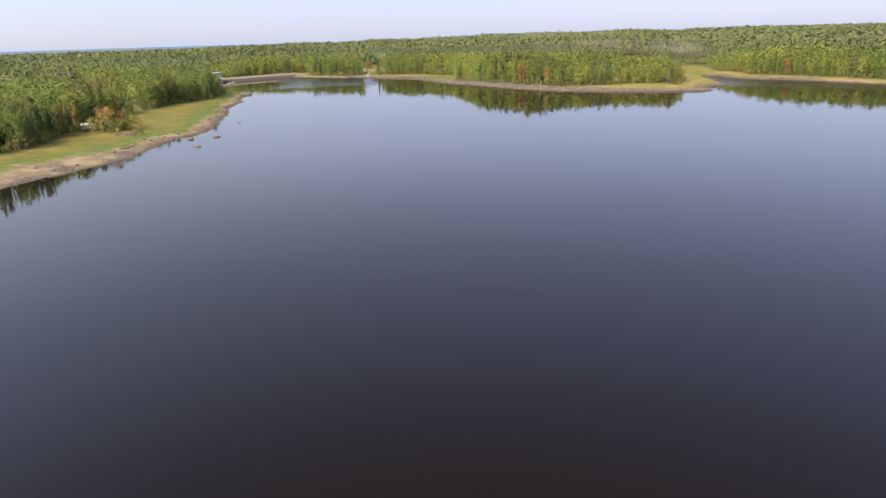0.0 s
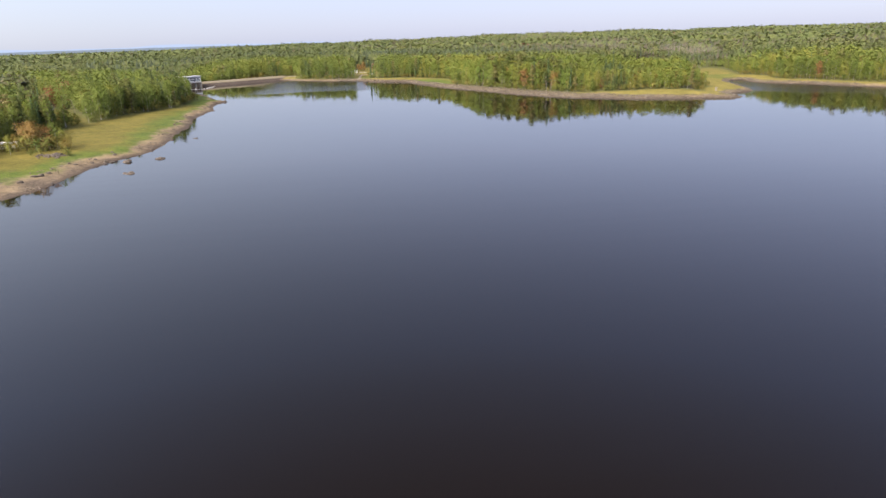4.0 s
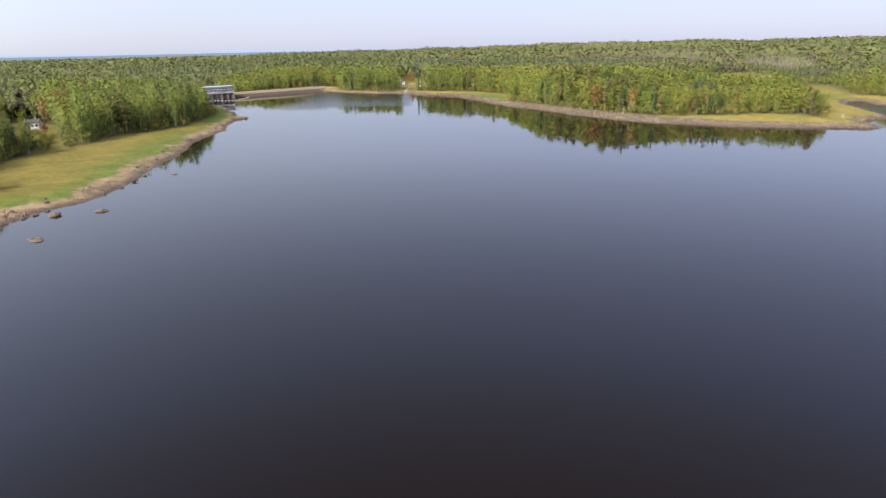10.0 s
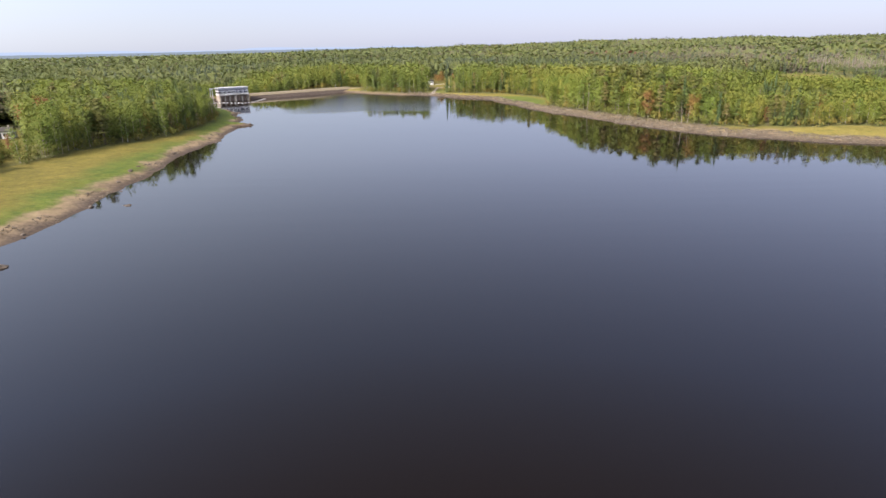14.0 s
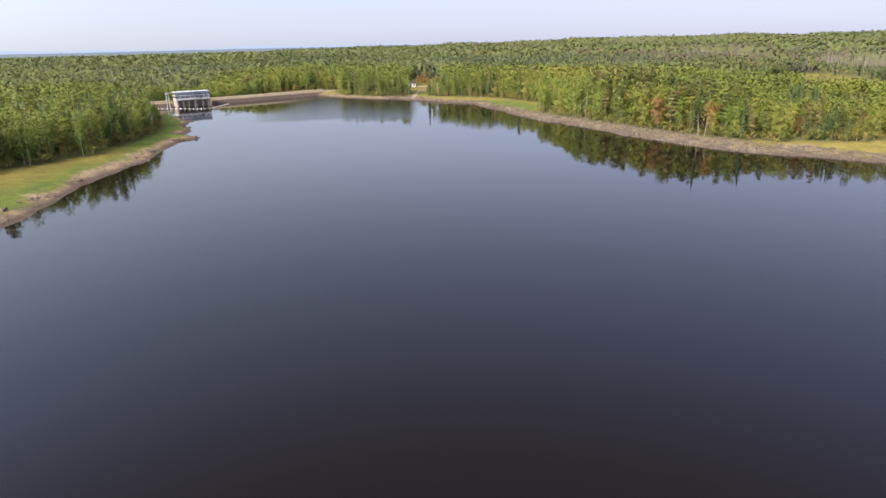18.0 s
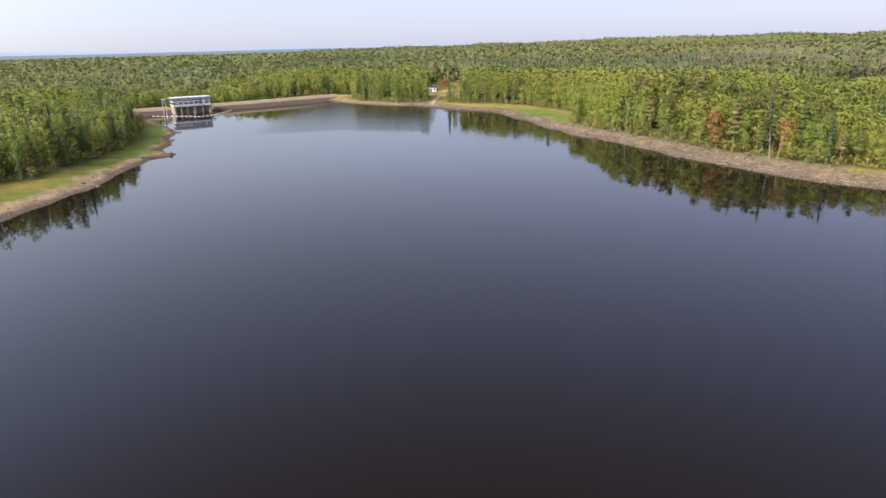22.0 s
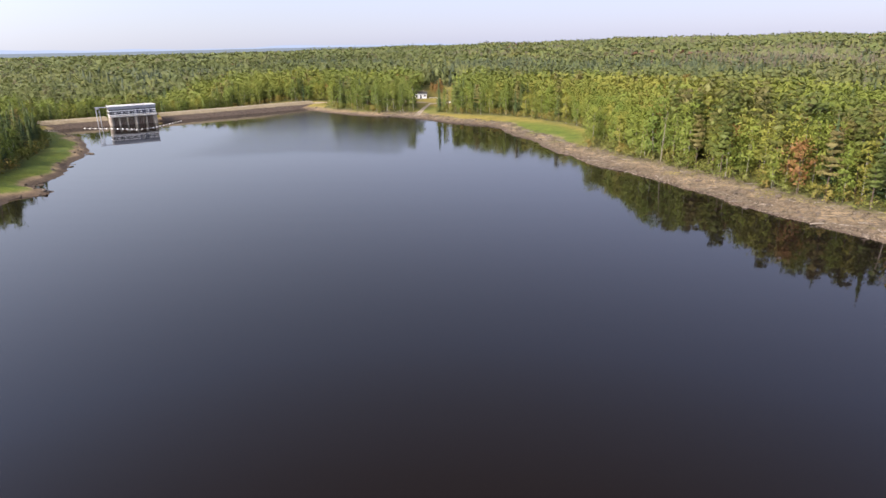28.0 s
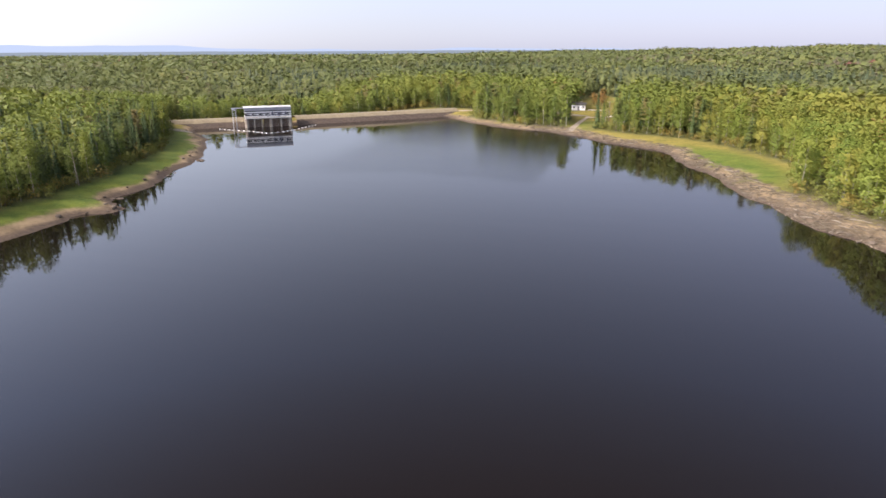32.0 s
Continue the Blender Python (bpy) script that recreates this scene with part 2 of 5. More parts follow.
def water_material():
    m, nt, bs = material("lake_water")
    bs.inputs["Base Color"].default_value = (0.0058, 0.0042, 0.0036, 1)
    bs.inputs["IOR"].default_value = 1.333
    # calm water, with breeze patches that are a little rougher
    patch = span(nt, noise_tex(nt, 0.006, 2.0, coord="Object"), 0.47, 0.62)
    n = nt.nodes.new("ShaderNodeMath")
    n.operation = "MULTIPLY_ADD"
    nt.links.new(patch, n.inputs[0])
    n.inputs[1].default_value, n.inputs[2].default_value = 0.04, 0.03
    tc = nt.nodes.new("ShaderNodeTexCoord")
    # a breeze-roughened patch off the north shore
    sep = nt.nodes.new("ShaderNodeSeparateXYZ")
    nt.links.new(tc.outputs["Object"], sep.inputs[0])
    wob = math_node(nt, "MULTIPLY", math_node(nt, "SUBTRACT", noise_tex(nt, 0.04, 3), 0.5), 26.0)
    px, py = math_node(nt, "ADD", sep.outputs[0], math_node(nt, "MULTIPLY", wob, 0.15)), math_node(nt, "ADD", sep.outputs[1], wob)
    breeze = math_node(nt, "MULTIPLY", math_node(nt, "MULTIPLY", span(nt, px, 24, 19), span(nt, px, -70, -40)), span(nt, py, 478, 500))
    inlet = span(nt, math_node(nt, "ADD", math_node(nt, "MULTIPLY", px, 0.779), math_node(nt, "MULTIPLY", py, 0.628)), 392, 428)
    breeze = math_node(nt, "MAXIMUM", breeze, math_node(nt, "MULTIPLY", math_node(nt, "MULTIPLY", inlet, span(nt, px, 150, 200)), 1.0))
    rough = math_node(nt, "ADD", n.outputs[0], math_node(nt, "MULTIPLY", breeze, 0.15))
    nt.links.new(rough, bs.inputs["Roughness"])
    mp = nt.nodes.new("ShaderNodeMapping")
    mp.inputs["Scale"].default_value = (0.35, 1.0, 1.0)
    mp.inputs["Rotation"].default_value = (0, 0, radians(12))
    nt.links.new(tc.outputs["Object"], mp.inputs[0])
    rip = node(nt, "TexNoise", Scale=0.9, Detail=4.0, Roughness=0.55)
    nt.links.new(mp.outputs[0], rip.inputs["Vector"])
    # long low swells lying across the lake
    swell = noise_tex(nt, 0.16, 3.0, 0.6, stretch=(0.10, 1.0, 1.0))
    bump(nt, bs, math_node(nt, "ADD", rip.outputs[0], math_node(nt, "MULTIPLY", swell, 5.0)), 0.03, 0.1)
    return m


WATER = water_material()

# ---- plan of the lake ----
# Shore nodes, clockwise round the lake: x, y, width of bare beach, setback of the trees.
SHORE_WEST = [(-150, -330, 5.1, 20), (-185, -200, 5.1, 20), (-150, -60, 5.1, 16), (-118, 60, 6.0, 16), (-97, 130, 6.8, 34), (-84, 168, 14, 42),
              (-74, 185, 16, 38), (-67, 199, 15, 36), (-65, 222, 10, 36), (-62, 240, 6, 42), (-56, 256, 6, 46), (-56, 280, 6.5, 46),
              (-57, 305, 5.1, 44), (-61, 332, 5.1, 40), (-62, 360, 5.1, 29), (-62, 388, 6.0, 19), (-66, 420, 3.8, 14), (-68, 432, 3.4, 13)]
SHORE_SPIT = [(-61.5, 435.5, 3.0, 16), (-70, 443, 3.0, 12), (-75, 460, 2.6, 12.5), (-84, 482, 2.6, 12.5), (-88, 497, 3.0, 13), (-101, 518, 3.8, 14),
              (-115, 538, 5, 13), (-126, 549, 4, 10), (-136, 558, 4, 9)]
SHORE_DAM = [(-144, 567, 3, 16), (-142, 573, 3, 20), (-128.5, 585, 2, 26), (-112.5, 597, 2, 30), (-104, 601, 3, 34), (-84, 620, 3, 36), (-64, 639, 3, 34), (-52, 650, 3, 26), (-45, 641, 9, 9)]
SHORE_NORTH = [(-27, 621, 9, 8.5), (-3, 606, 8.5, 8), (12, 598, 8, 10), (30, 579, 5.5, 15), (46, 564, 5.5, 18), (57, 549, 6, 21),
               (60, 530, 6, 25), (67, 509, 6.5, 22), (72, 490, 8, 11), (78, 468, 11, 12), (90, 444, 11, 12), (99, 421, 12, 12.5)]
SHORE_EAST = [(107, 404, 12, 13), (122, 377, 12, 16), (137, 365, 10, 20), (161, 350, 7, 30), (185, 344, 5.5, 26), (200, 339, 4.5, 22),
              (205, 350, 6, 16), (212, 363, 4, 18), (228, 370, 3, 26), (231, 380, 3, 28), (240, 405, 3, 24), (249, 430, 3, 24), (263, 449, 3, 22), (271, 445, 3, 16), (265, 425, 3.5, 14),
              (274, 404, 4.5, 12), (289, 378, 5, 12), (305, 330, 6, 12), (340, 240, 9, 12), (420, 120, 9, 14), (430, -90, 8, 16),
              (330, -280, 8, 18), (80, -370, 8, 18)]
NODES = np.array(SHORE_WEST + SHORE_SPIT + SHORE_DAM + SHORE_NORTH + SHORE_EAST, float)


def smooth_ring(nodes, per=5):
    """A closed Catmull-Rom curve through the nodes."""
    out = []
    n = len(nodes)
    for i in range(n):
        p0, p1, p2, p3 = (nodes[(i + k) % n] for k in (-1, 0, 1, 2))
        for s in np.arange(per) / per:
            out.append(0.5 * (2 * p1 + (p2 - p0) * s + (2 * p0 - 5 * p1 + 4 * p2 - p3) * s * s + (3 * p1 - p0 - 3 * p2 + p3) * s ** 3))
    return np.array(out)


RING = smooth_ring(NODES)
_wob = np.random.default_rng(3)
RING[:, :2] += _wob.normal(0, 0.45, (len(RING), 2))


def shore(xy):
    """Distance to the water's edge (positive on land), beach width and tree setback at the nearest shore."""
    a, b = RING, np.roll(RING, -1, 0)
    d = b[:, :2] - a[:, :2]
    dd = (d ** 2).sum(1)
    dist, beach, setback = (np.empty(len(xy)) for _ in range(3))
    for i in range(0, len(xy), 20000):
        p = xy[i:i + 20000]
        rel = p[:, None] - a[None, :, :2]
        s = np.clip((rel * d).sum(2) / dd, 0, 1)
        off = ((rel - s[..., None] * d) ** 2).sum(2)
        k = off.argmin(1)
        r = np.arange(len(p))
        sk = s[r, k]
        cross = ((a[None, :, 1] > p[:, None, 1]) != (b[None, :, 1] > p[:, None, 1])) & (
            p[:, None, 0] < a[None, :, 0] + (p[:, None, 1] - a[None, :, 1]) * d[None, :, 0] / np.where(np.abs(d[None, :, 1]) < 1e-9, 1e-9, d[None, :, 1]))
        inside = cross.sum(1) % 2 == 1
        dist[i:i + 20000] = np.sqrt(off[r, k]) * np.where(inside, -1, 1)
        beach[i:i + 20000] = a[k, 2] * (1 - sk) + b[k, 2] * sk
        setback[i:i + 20000] = a[k, 3] * (1 - sk) + b[k, 3] * sk
    return dist, beach, setback


def waves(xy, seed, scale, octaves=3):
    """Smooth noise from crossed sines, about -1 to 1."""
    g = np.random.default_rng(seed)
    out, amp = np.zeros(len(xy)), 1.0
    for _ in range(octaves):
        for _ in range(3):
            th, ph = g.uniform(0, 2 * np.pi, 2)
            out += amp / 3 * np.sin((xy[:, 0] * np.cos(th) + xy[:, 1] * np.sin(th)) * 2 * np.pi / scale + ph)
        scale, amp = scale / 2.1, amp * 0.5
    return out


def blob(xy, x, y, rx, ry, turn=0.0):
    """1 inside an ellipse, 0 outside, soft at the rim."""
    c, s = math.cos(turn), math.sin(turn)
    u, v = xy[:, 0] - x, xy[:, 1] - y
    r = np.hypot((u * c + v * s) / rx, (-u * s + v * c) / ry)
    return np.clip((1.25 - r) / 0.5, 0, 1)


# small coves and points of the natural shore
_free = ~((RING[:, 1] > 552) & (RING[:, 0] < -30))
RING[:, :2] += np.stack([waves(RING[:, :2], 81, 30, 2), waves(RING[:, :2], 82, 24, 2)], 1) * 1.25 * _free[:, None]

CLEARINGS = [(24, 652, 24, 13, 0.2), (20, 622, 5.5, 30, 0.08), (28, 626, 8, 22, 0.1), (25, 700, 14, 44, 0.08), (360, 696, 14, 46, -0.1), (-14, 664, 26, 4.5, -0.05), (-141, 381, 13, 9, 0.4), (-149, 396, 7, 14, 0.5), (-122, 350, 42, 11, 2.1), (277, 600, 30, 84, -0.5), (270, 482, 13, 50, -0.42),
             (-128, 548, 10, 14, 0.3)]


def cleared(xy):
    return np.max([blob(xy, *c) for c in CLEARINGS], axis=0)


def height(xy, dist, beach):
    """Height of the ground over the water."""
    r = np.hypot(xy[:, 0] - 30, xy[:, 1] - 330)
    bank = np.where(dist < 0, np.maximum(dist * 0.16, -4.0), 0)
    up = np.clip(dist, 0, None)
    bank = bank + 2.3 * (1 - np.exp(-up / (beach * 1.1 + 0.5))) + 0.012 * np.clip(up - 10, 0, 250)
    far = np.clip((r - 420) / 1500, 0, 1)
    land = np.clip((up - 25) / 120, 0, 1)
    east = np.clip((xy[:, 0] + 0.15 * xy[:, 1]) / 900, -1, 1)
    swell = waves(xy, 11, 620, 3)
    hills = far * (3 + 6 * swell + 5 * east - 7 * np.clip((-xy[:, 0] - 250) / 600, 0, 1)) + land * 1.5 * (swell + 0.6)
    ridge = 11 * np.exp(-((xy[:, 1] - 2350 + 0.25 * xy[:, 0]) / 420) ** 2) * np.clip((xy[:, 0] + 350) / 1100, 0, 1) * (0.75 + 0.4 * waves(xy, 5, 900, 2))
    for hx, hy, hz, sx, sy in ((505, 2330, 8, 90, 200), (640, 2350, 5, 120, 200), (900, 2100, 7, 110, 220), (1250, 1750, 9, 90, 300), (1330, 1530, 4, 330, 300)):
        ridge = ridge + hz * np.exp(-((xy[:, 0] - hx) / sx) ** 2 - ((xy[:, 1] - hy) / sy) ** 2)
    # the valley below the dam
    u = (xy[:, 0] + 84) * -0.69 + (xy[:, 1] - 620) * 0.73
    w = (xy[:, 0] + 84) * 0.73 + (xy[:, 1] - 620) * 0.69
    step = np.clip((u - 16) / 34, 0, 1)
    ridge = ridge - 10.5 * step * step * (3 - 2 * step) * np.clip((320 - u) / 220, 0, 1) * np.clip((50 - w) / 55, 0, 1) * np.clip((w + 170) / 90, 0, 1)
    lump = 0.12 * waves(xy, 21, 9, 3) * np.clip(up / 3, 0, 1)
    return bank + np.maximum(hills, -1.2 * land) + ridge + lump


def lines(lo, hi, step, outer, growth=1.12):
    """Grid lines: even steps within lo..hi, growing steps out to +-outer."""
    mid = list(np.arange(lo, hi + 1e-6, step))
    s, up = step, []
    v = hi
    while v < outer:
        s *= growth
        v += s
        up.append(v)
    s, down = step, []
    v = lo
    while v > -outer:
        s *= growth
        v -= s
        down.append(v)
    return np.array(down[::-1] + mid + up)


def raw_mesh(name, verts, faces, mats, index=None):
    """A mesh from arrays: verts n x 3, faces m x k."""
    me = bpy.data.meshes.new(name)
    k = faces.shape[1]
    me.vertices.add(len(verts))
    me.vertices.foreach_set("co", np.ascontiguousarray(verts, np.float32).ravel())
    me.loops.add(faces.size)
    me.loops.foreach_set("vertex_index", np.ascontiguousarray(faces, np.int32).ravel())
    me.polygons.add(len(faces))
    me.polygons.foreach_set("loop_start", np.arange(0, faces.size, k, dtype=np.int32))
    me.polygons.foreach_set("loop_total", np.full(len(faces), k, np.int32))
    if index is not None:
        me.polygons.foreach_set("material_index", index.astype(np.int32))
    for m in mats:
        me.materials.append(m)
    me.update(calc_edges=True)
    return me


def set_normals(me, normals):
    me.attributes.new("custom_normal", "FLOAT_VECTOR", "POINT").data.foreach_set("vector", np.ascontiguousarray(normals, np.float32).ravel())


def ground_material():
    m, nt, bs = material("ground")
    dist, beach, grassy, cut = (attribute(nt, k) for k in ("dist", "beach", "grassy", "cut"))
    fine, mid, broad = noise_tex(nt, 1.3, 5), noise_tex(nt, 0.22, 4), noise_tex(nt, 0.035, 3)
    sand = ramp(nt, mid, [(0.3, (0.165, 0.122, 0.072)), (0.7, (0.305, 0.226, 0.136))])
    stones = ramp(nt, fine, [(0.35, (0.050, 0.038, 0.028)), (0.6, (0.150, 0.113, 0.078))])
    ratio = math_node(nt, "DIVIDE", dist, beach)
    patchy = math_node(nt, "ADD", ratio, math_node(nt, "MULTIPLY", math_node(nt, "SUBTRACT", noise_tex(nt, 0.09, 4), 0.5), 2.2))
    shingle = mix(nt, span(nt, patchy, 0.75, 0.0), sand, stones)
    wet = span(nt, dist, 2.2, 0.4)
    shingle = mix(nt, math_node(nt, "MULTIPLY", wet, 0.72), shingle, (0.07, 0.05, 0.038))
    lush = ramp(nt, mid, [(0.3, (0.060, 0.098, 0.014)), (0.7, (0.122, 0.148, 0.022))])
    straw = mix(nt, 0.5, ramp(nt, fine, [(0.3, (0.112, 0.096, 0.017)), (0.7, (0.182, 0.148, 0.030))]), ramp(nt, noise_tex(nt, 0.12, 5, 0.7), [(0.35, (0.078, 0.080, 0.014)), (0.65, (0.232, 0.188, 0.042))]))
    inland = math_node(nt, "ADD", math_node(nt, "SUBTRACT", dist, beach), math_node(nt, "MULTIPLY", math_node(nt, "SUBTRACT", noise_tex(nt, 0.05, 5, 0.65), 0.5), 30.0))
    # the damp grass of the northern shore stays green
    place = nt.nodes.new("ShaderNodeSeparateXYZ")
    nt.links.new(nt.nodes.new("ShaderNodeNewGeometry").outputs["Position"], place.inputs[0])
    inland = math_node(nt, "SUBTRACT", inland, math_node(nt, "MULTIPLY", span(nt, place.outputs[1], 390, 450), 13.0))
    meadow = mix(nt, span(nt, inland, 1.0, 12.0), lush, straw)
    floor_tone = ramp(nt, mid, [(0.3, (0.058, 0.066, 0.022)), (0.7, (0.105, 0.105, 0.038))])
    # edge of the grass, broken up by noise
    edge = math_node(nt, "ADD", ratio, math_node(nt, "MULTIPLY", math_node(nt, "SUBTRACT", noise_tex(nt, 0.07, 6, 0.68), 0.5), 3.4))
    c = mix(nt, span(nt, edge, 0.62, 1.30), shingle, mix(nt, grassy, mix(nt, 1.0, straw, (1.32, 1.30, 1.5), "MULTIPLY"), meadow))
    # mottling of tufts and trodden patches
    tuft = ramp(nt, noise_tex(nt, 0.55, 6, 0.78), [(0.32, (0.50, 0.52, 0.50)), (0.66, (1.0, 1.0, 1.0))])
    c = mix(nt, 0.8, c, mix(nt, 1.0, c, tuft, "MULTIPLY"))
    c = mix(nt, cut, c, floor_tone)
    nt.links.new(c, bs.inputs["Base Color"])
    bs.inputs["Roughness"].default_value = 0.95
    bs.inputs["Specular IOR Level"].default_value = 0.2
    bump(nt, bs, fine, 0.7, 0.15)
    return m


def build_ground():
    gx, gy = lines(-165, 305, 2.8, 4700), lines(155, 680, 2.8, 4700)
    X, Y = np.meshgrid(gx, gy)
    xy = np.stack([X.ravel(), Y.ravel()], 1)
    dist, beach, setback = shore(xy)
    z = height(xy, dist, beach)
    nx, ny = len(gx), len(gy)
    i = (np.arange(ny - 1)[:, None] * nx + np.arange(nx - 1)[None]).ravel()
    faces = np.stack([i, i + 1, i + nx + 1, i + nx], 1)
    me = raw_mesh("ground", np.c_[xy, z], faces, [ground_material()])
    me.polygons.foreach_set("use_smooth", np.ones(len(faces), bool))
    clear = cleared(xy)
    cut = np.clip((dist - setback + 3.5) / 4.5, 0, 1) * (1 - clear)
    grassy = np.clip(blob(xy, -85, 300, 46, 190) + blob(xy, -92, 480, 40, 95, 0.3) + blob(xy, 68, 528, 13, 34, 0.35) + clear * 0.6, 0, 1)
    for name, v in (("dist", dist), ("beach", beach), ("cut", cut), ("grassy", grassy)):
        me.attributes.new(name, "FLOAT", "POINT").data.foreach_set("value", v.astype(np.float32))
    return tagged(new("ground", me), "reservoir shore with shingle beach, grass and forest floor", "ground", kind="structure")


def ground_z(x, y):
    xy = np.array([[x, y]], float)
    d, b, _ = shore(xy)
    return float(height(xy, d, b)[0])


build_ground()
_w = raw_mesh("lake", np.array([[-700, -700, 0], [900, -700, 0], [900, 800, 0], [-700, 800, 0]], float), np.array([[0, 1, 2, 3]]), [WATER])
tagged(new("lake_water", _w), "calm dark lake water mirroring sky and forest", "water", kind="structure")

# ---- parts ----


def part(name, bm, mat, parent, label=""):
    me = bpy.data.meshes.new(name)
    bm.to_mesh(me)
    bm.free()
    me.materials.append(mat)
    ob = new(name, me)
    ob.parent = parent
    if label:
        tagged(ob, label)
    return ob


def thing(name, m, label, category, group=""):
    ob = new(name)
    ob.matrix_world = m
    ob.empty_display_size = 0.5
    return tagged(ob, label, category, group)


def box(sx, sy, sz, x=0, y=0, z=0, bevel=0.0, bm=None):
    """A box with its base centre at x, y, z."""
    bm = bm or bmesh.new()
    v = bmesh.ops.create_cube(bm, size=1)["verts"]
    bmesh.ops.transform(bm, matrix=Matrix.Translation((x, y, z + sz / 2)) @ Matrix.Diagonal((sx, sy, sz, 1)), verts=v)
    if bevel:
        bmesh.ops.bevel(bm, geom=list({e for q in v for e in q.link_edges}), offset=bevel, segments=1, affect="EDGES")
    return bm


def tube(a, b, r0, r1, sides=8, bm=None):
    """A tapered bar from a to b."""
    bm = bm or bmesh.new()
    a, b = Vector(a), Vector(b)
    d = b - a
    v = bmesh.ops.create_cone(bm, cap_ends=True, segments=sides, radius1=r0, radius2=r1, depth=d.length)["verts"]
    bmesh.ops.transform(bm, matrix=Matrix.Translation((a + b) / 2) @ d.to_track_quat("Z", "Y").to_matrix().to_4x4(), verts=v)
    return bm

# ---- dam, roads ----


def draped(name, path, widths, lift, mat, label, category):
    """A strip of road laid on the ground along a path."""
    pts = []
    for i in range(len(path) - 1):
        a, b = np.array(path[i], float), np.array(path[i + 1], float)
        n = max(2, int(np.hypot(*(b - a)) / 1.5))
        pts += [a + (b - a) * k / n for k in range(n)]
    pts.append(np.array(path[-1], float))
    pts = np.array(pts)
    w = np.interp(np.linspace(0, 1, len(pts)), np.linspace(0, 1, len(widths)), widths)
    d = np.gradient(pts, axis=0)
    d /= np.linalg.norm(d, axis=1, keepdims=True)
    nrm = np.stack([-d[:, 1], d[:, 0]], 1)
    side = np.linspace(-0.5, 0.5, 5)
    xy = (pts[:, None] + nrm[:, None] * (w[:, None] * side)[..., None]).reshape(-1, 2)
    ds, bs_, _ = shore(xy)
    z = height(xy, ds, bs_) + lift
    n, k = len(pts), len(side)
    i = (np.arange(n - 1)[:, None] * k + np.arange(k - 1)[None]).ravel()
    me = raw_mesh(name, np.c_[xy, z], np.stack([i, i + k, i + k + 1, i + 1], 1), [mat])
    return tagged(new(name, me), label, category, kind="structure")


def dam_material():
    m, nt, bs = material("dam_riprap")
    fine, broad = noise_tex(nt, 1.1, 5), noise_tex(nt, 0.12, 3)
    dry = ramp(nt, fine, [(0.3, (0.125, 0.104, 0.064)), (0.7, (0.215, 0.178, 0.112))])
    stained = ramp(nt, fine, [(0.3, (0.028, 0.020, 0.014)), (0.7, (0.070, 0.049, 0.035))])
    g = nt.nodes.new("ShaderNodeNewGeometry")
    sep = nt.nodes.new("ShaderNodeSeparateXYZ")
    nt.links.new(g.outputs["Position"], sep.inputs[0])
    level = math_node(nt, "ADD", sep.outputs[2], math_node(nt, "MULTIPLY", math_node(nt, "SUBTRACT", broad, 0.5), 0.9))
    nt.links.new(mix(nt, span(nt, level, 1.8, 2.3), stained, dry), bs.inputs["Base Color"])
    bs.inputs["Roughness"].default_value = 0.95
    bump(nt, bs, fine, 0.8, 0.25)
    return m


def build_dam(nodes, mat, label):
    """Riprap embankment: one cross-section carried along the water's edge."""
    g = np.random.default_rng(5)
    path = np.array(nodes, float)
    t = np.linspace(0, len(path) - 1, 12 * len(path))
    line = np.stack([np.interp(t, np.arange(len(path)), path[:, k]) for k in (0, 1)], 1)
    d = np.gradient(line, axis=0)
    d /= np.linalg.norm(d, axis=1, keepdims=True)
    nrm = np.stack([-d[:, 1], d[:, 0]], 1)
    off = np.array([-7, -4, -2, -1, 0, 0.8, 1.6, 2.4, 3.2, 4.0, 4.8, 5.6, 6.3, 7.0, 9.5, 12.0, 12.8, 17, 24])
    z = np.array([-3.2, -1.8, -0.9, -0.45, 0, 0.4, 0.8, 1.2, 1.6, 2.0, 2.45, 2.9, 3.25, 3.4, 3.45, 3.4, 3.2, 1.4, -1.5])
    rough = np.where((off > -3) & (off < 7), 0.16, 0.02)
    xy = line[:, None] + nrm[:, None] * off[None, :, None]
    zz = z[None] + g.normal(0, 1, (len(line), len(off))) * rough
    n, k = len(line), len(off)
    i = (np.arange(n - 1)[:, None] * k + np.arange(k - 1)[None]).ravel()
    me = raw_mesh("dam", np.c_[xy.reshape(-1, 2), zz.ravel()], np.stack([i, i + 1, i + k + 1, i + k], 1)[:, ::-1], [mat])
    tagged(new("dam_embankment", me), label, "dam", kind="structure")


_dam = dam_material()
build_dam([(-107.5, 596.5), (-95, 608), (-84, 618.2), (-70, 631.5), (-58, 643), (-50, 650.5), (-44, 657)], _dam, "low riprap dam, dark and wet below the old waterline")
build_dam([(-153, 561), (-144, 569), (-137, 575), (-127, 582.5)], _dam, "short riprap wing of the dam beside the intake building")
draped("gravel_road", [(-50, 662), (-36, 664), (-20, 668), (-4, 664), (8, 650), (20, 642)], [5, 5, 4.5, 4.5, 4.5], 0.10, GRAVEL, "pale gravel lane running from the dam to the house", "road")
draped("boat_ramp", [(22, 641), (20, 622), (18.5, 606), (17.5, 597)], [1.8, 2.0, 2.4, 3.6], 0.12, GRAVEL, "pale gravel boat ramp sloping into the lake", "ramp")
draped("gravel_track", [(21.8, 635), (26, 640), (33, 646), (41, 650)], [1.8, 1.8, 1.6], 0.12, GRAVEL, "narrow gravel track leading from the ramp into the trees", "track")
draped("gravel_yard", [(-150, 548), (-140, 553), (-131, 552)], [6, 7, 4], 0.12, GRAVEL, "bare gravel yard beside the intake building", "yard")

# ---- intake building ----


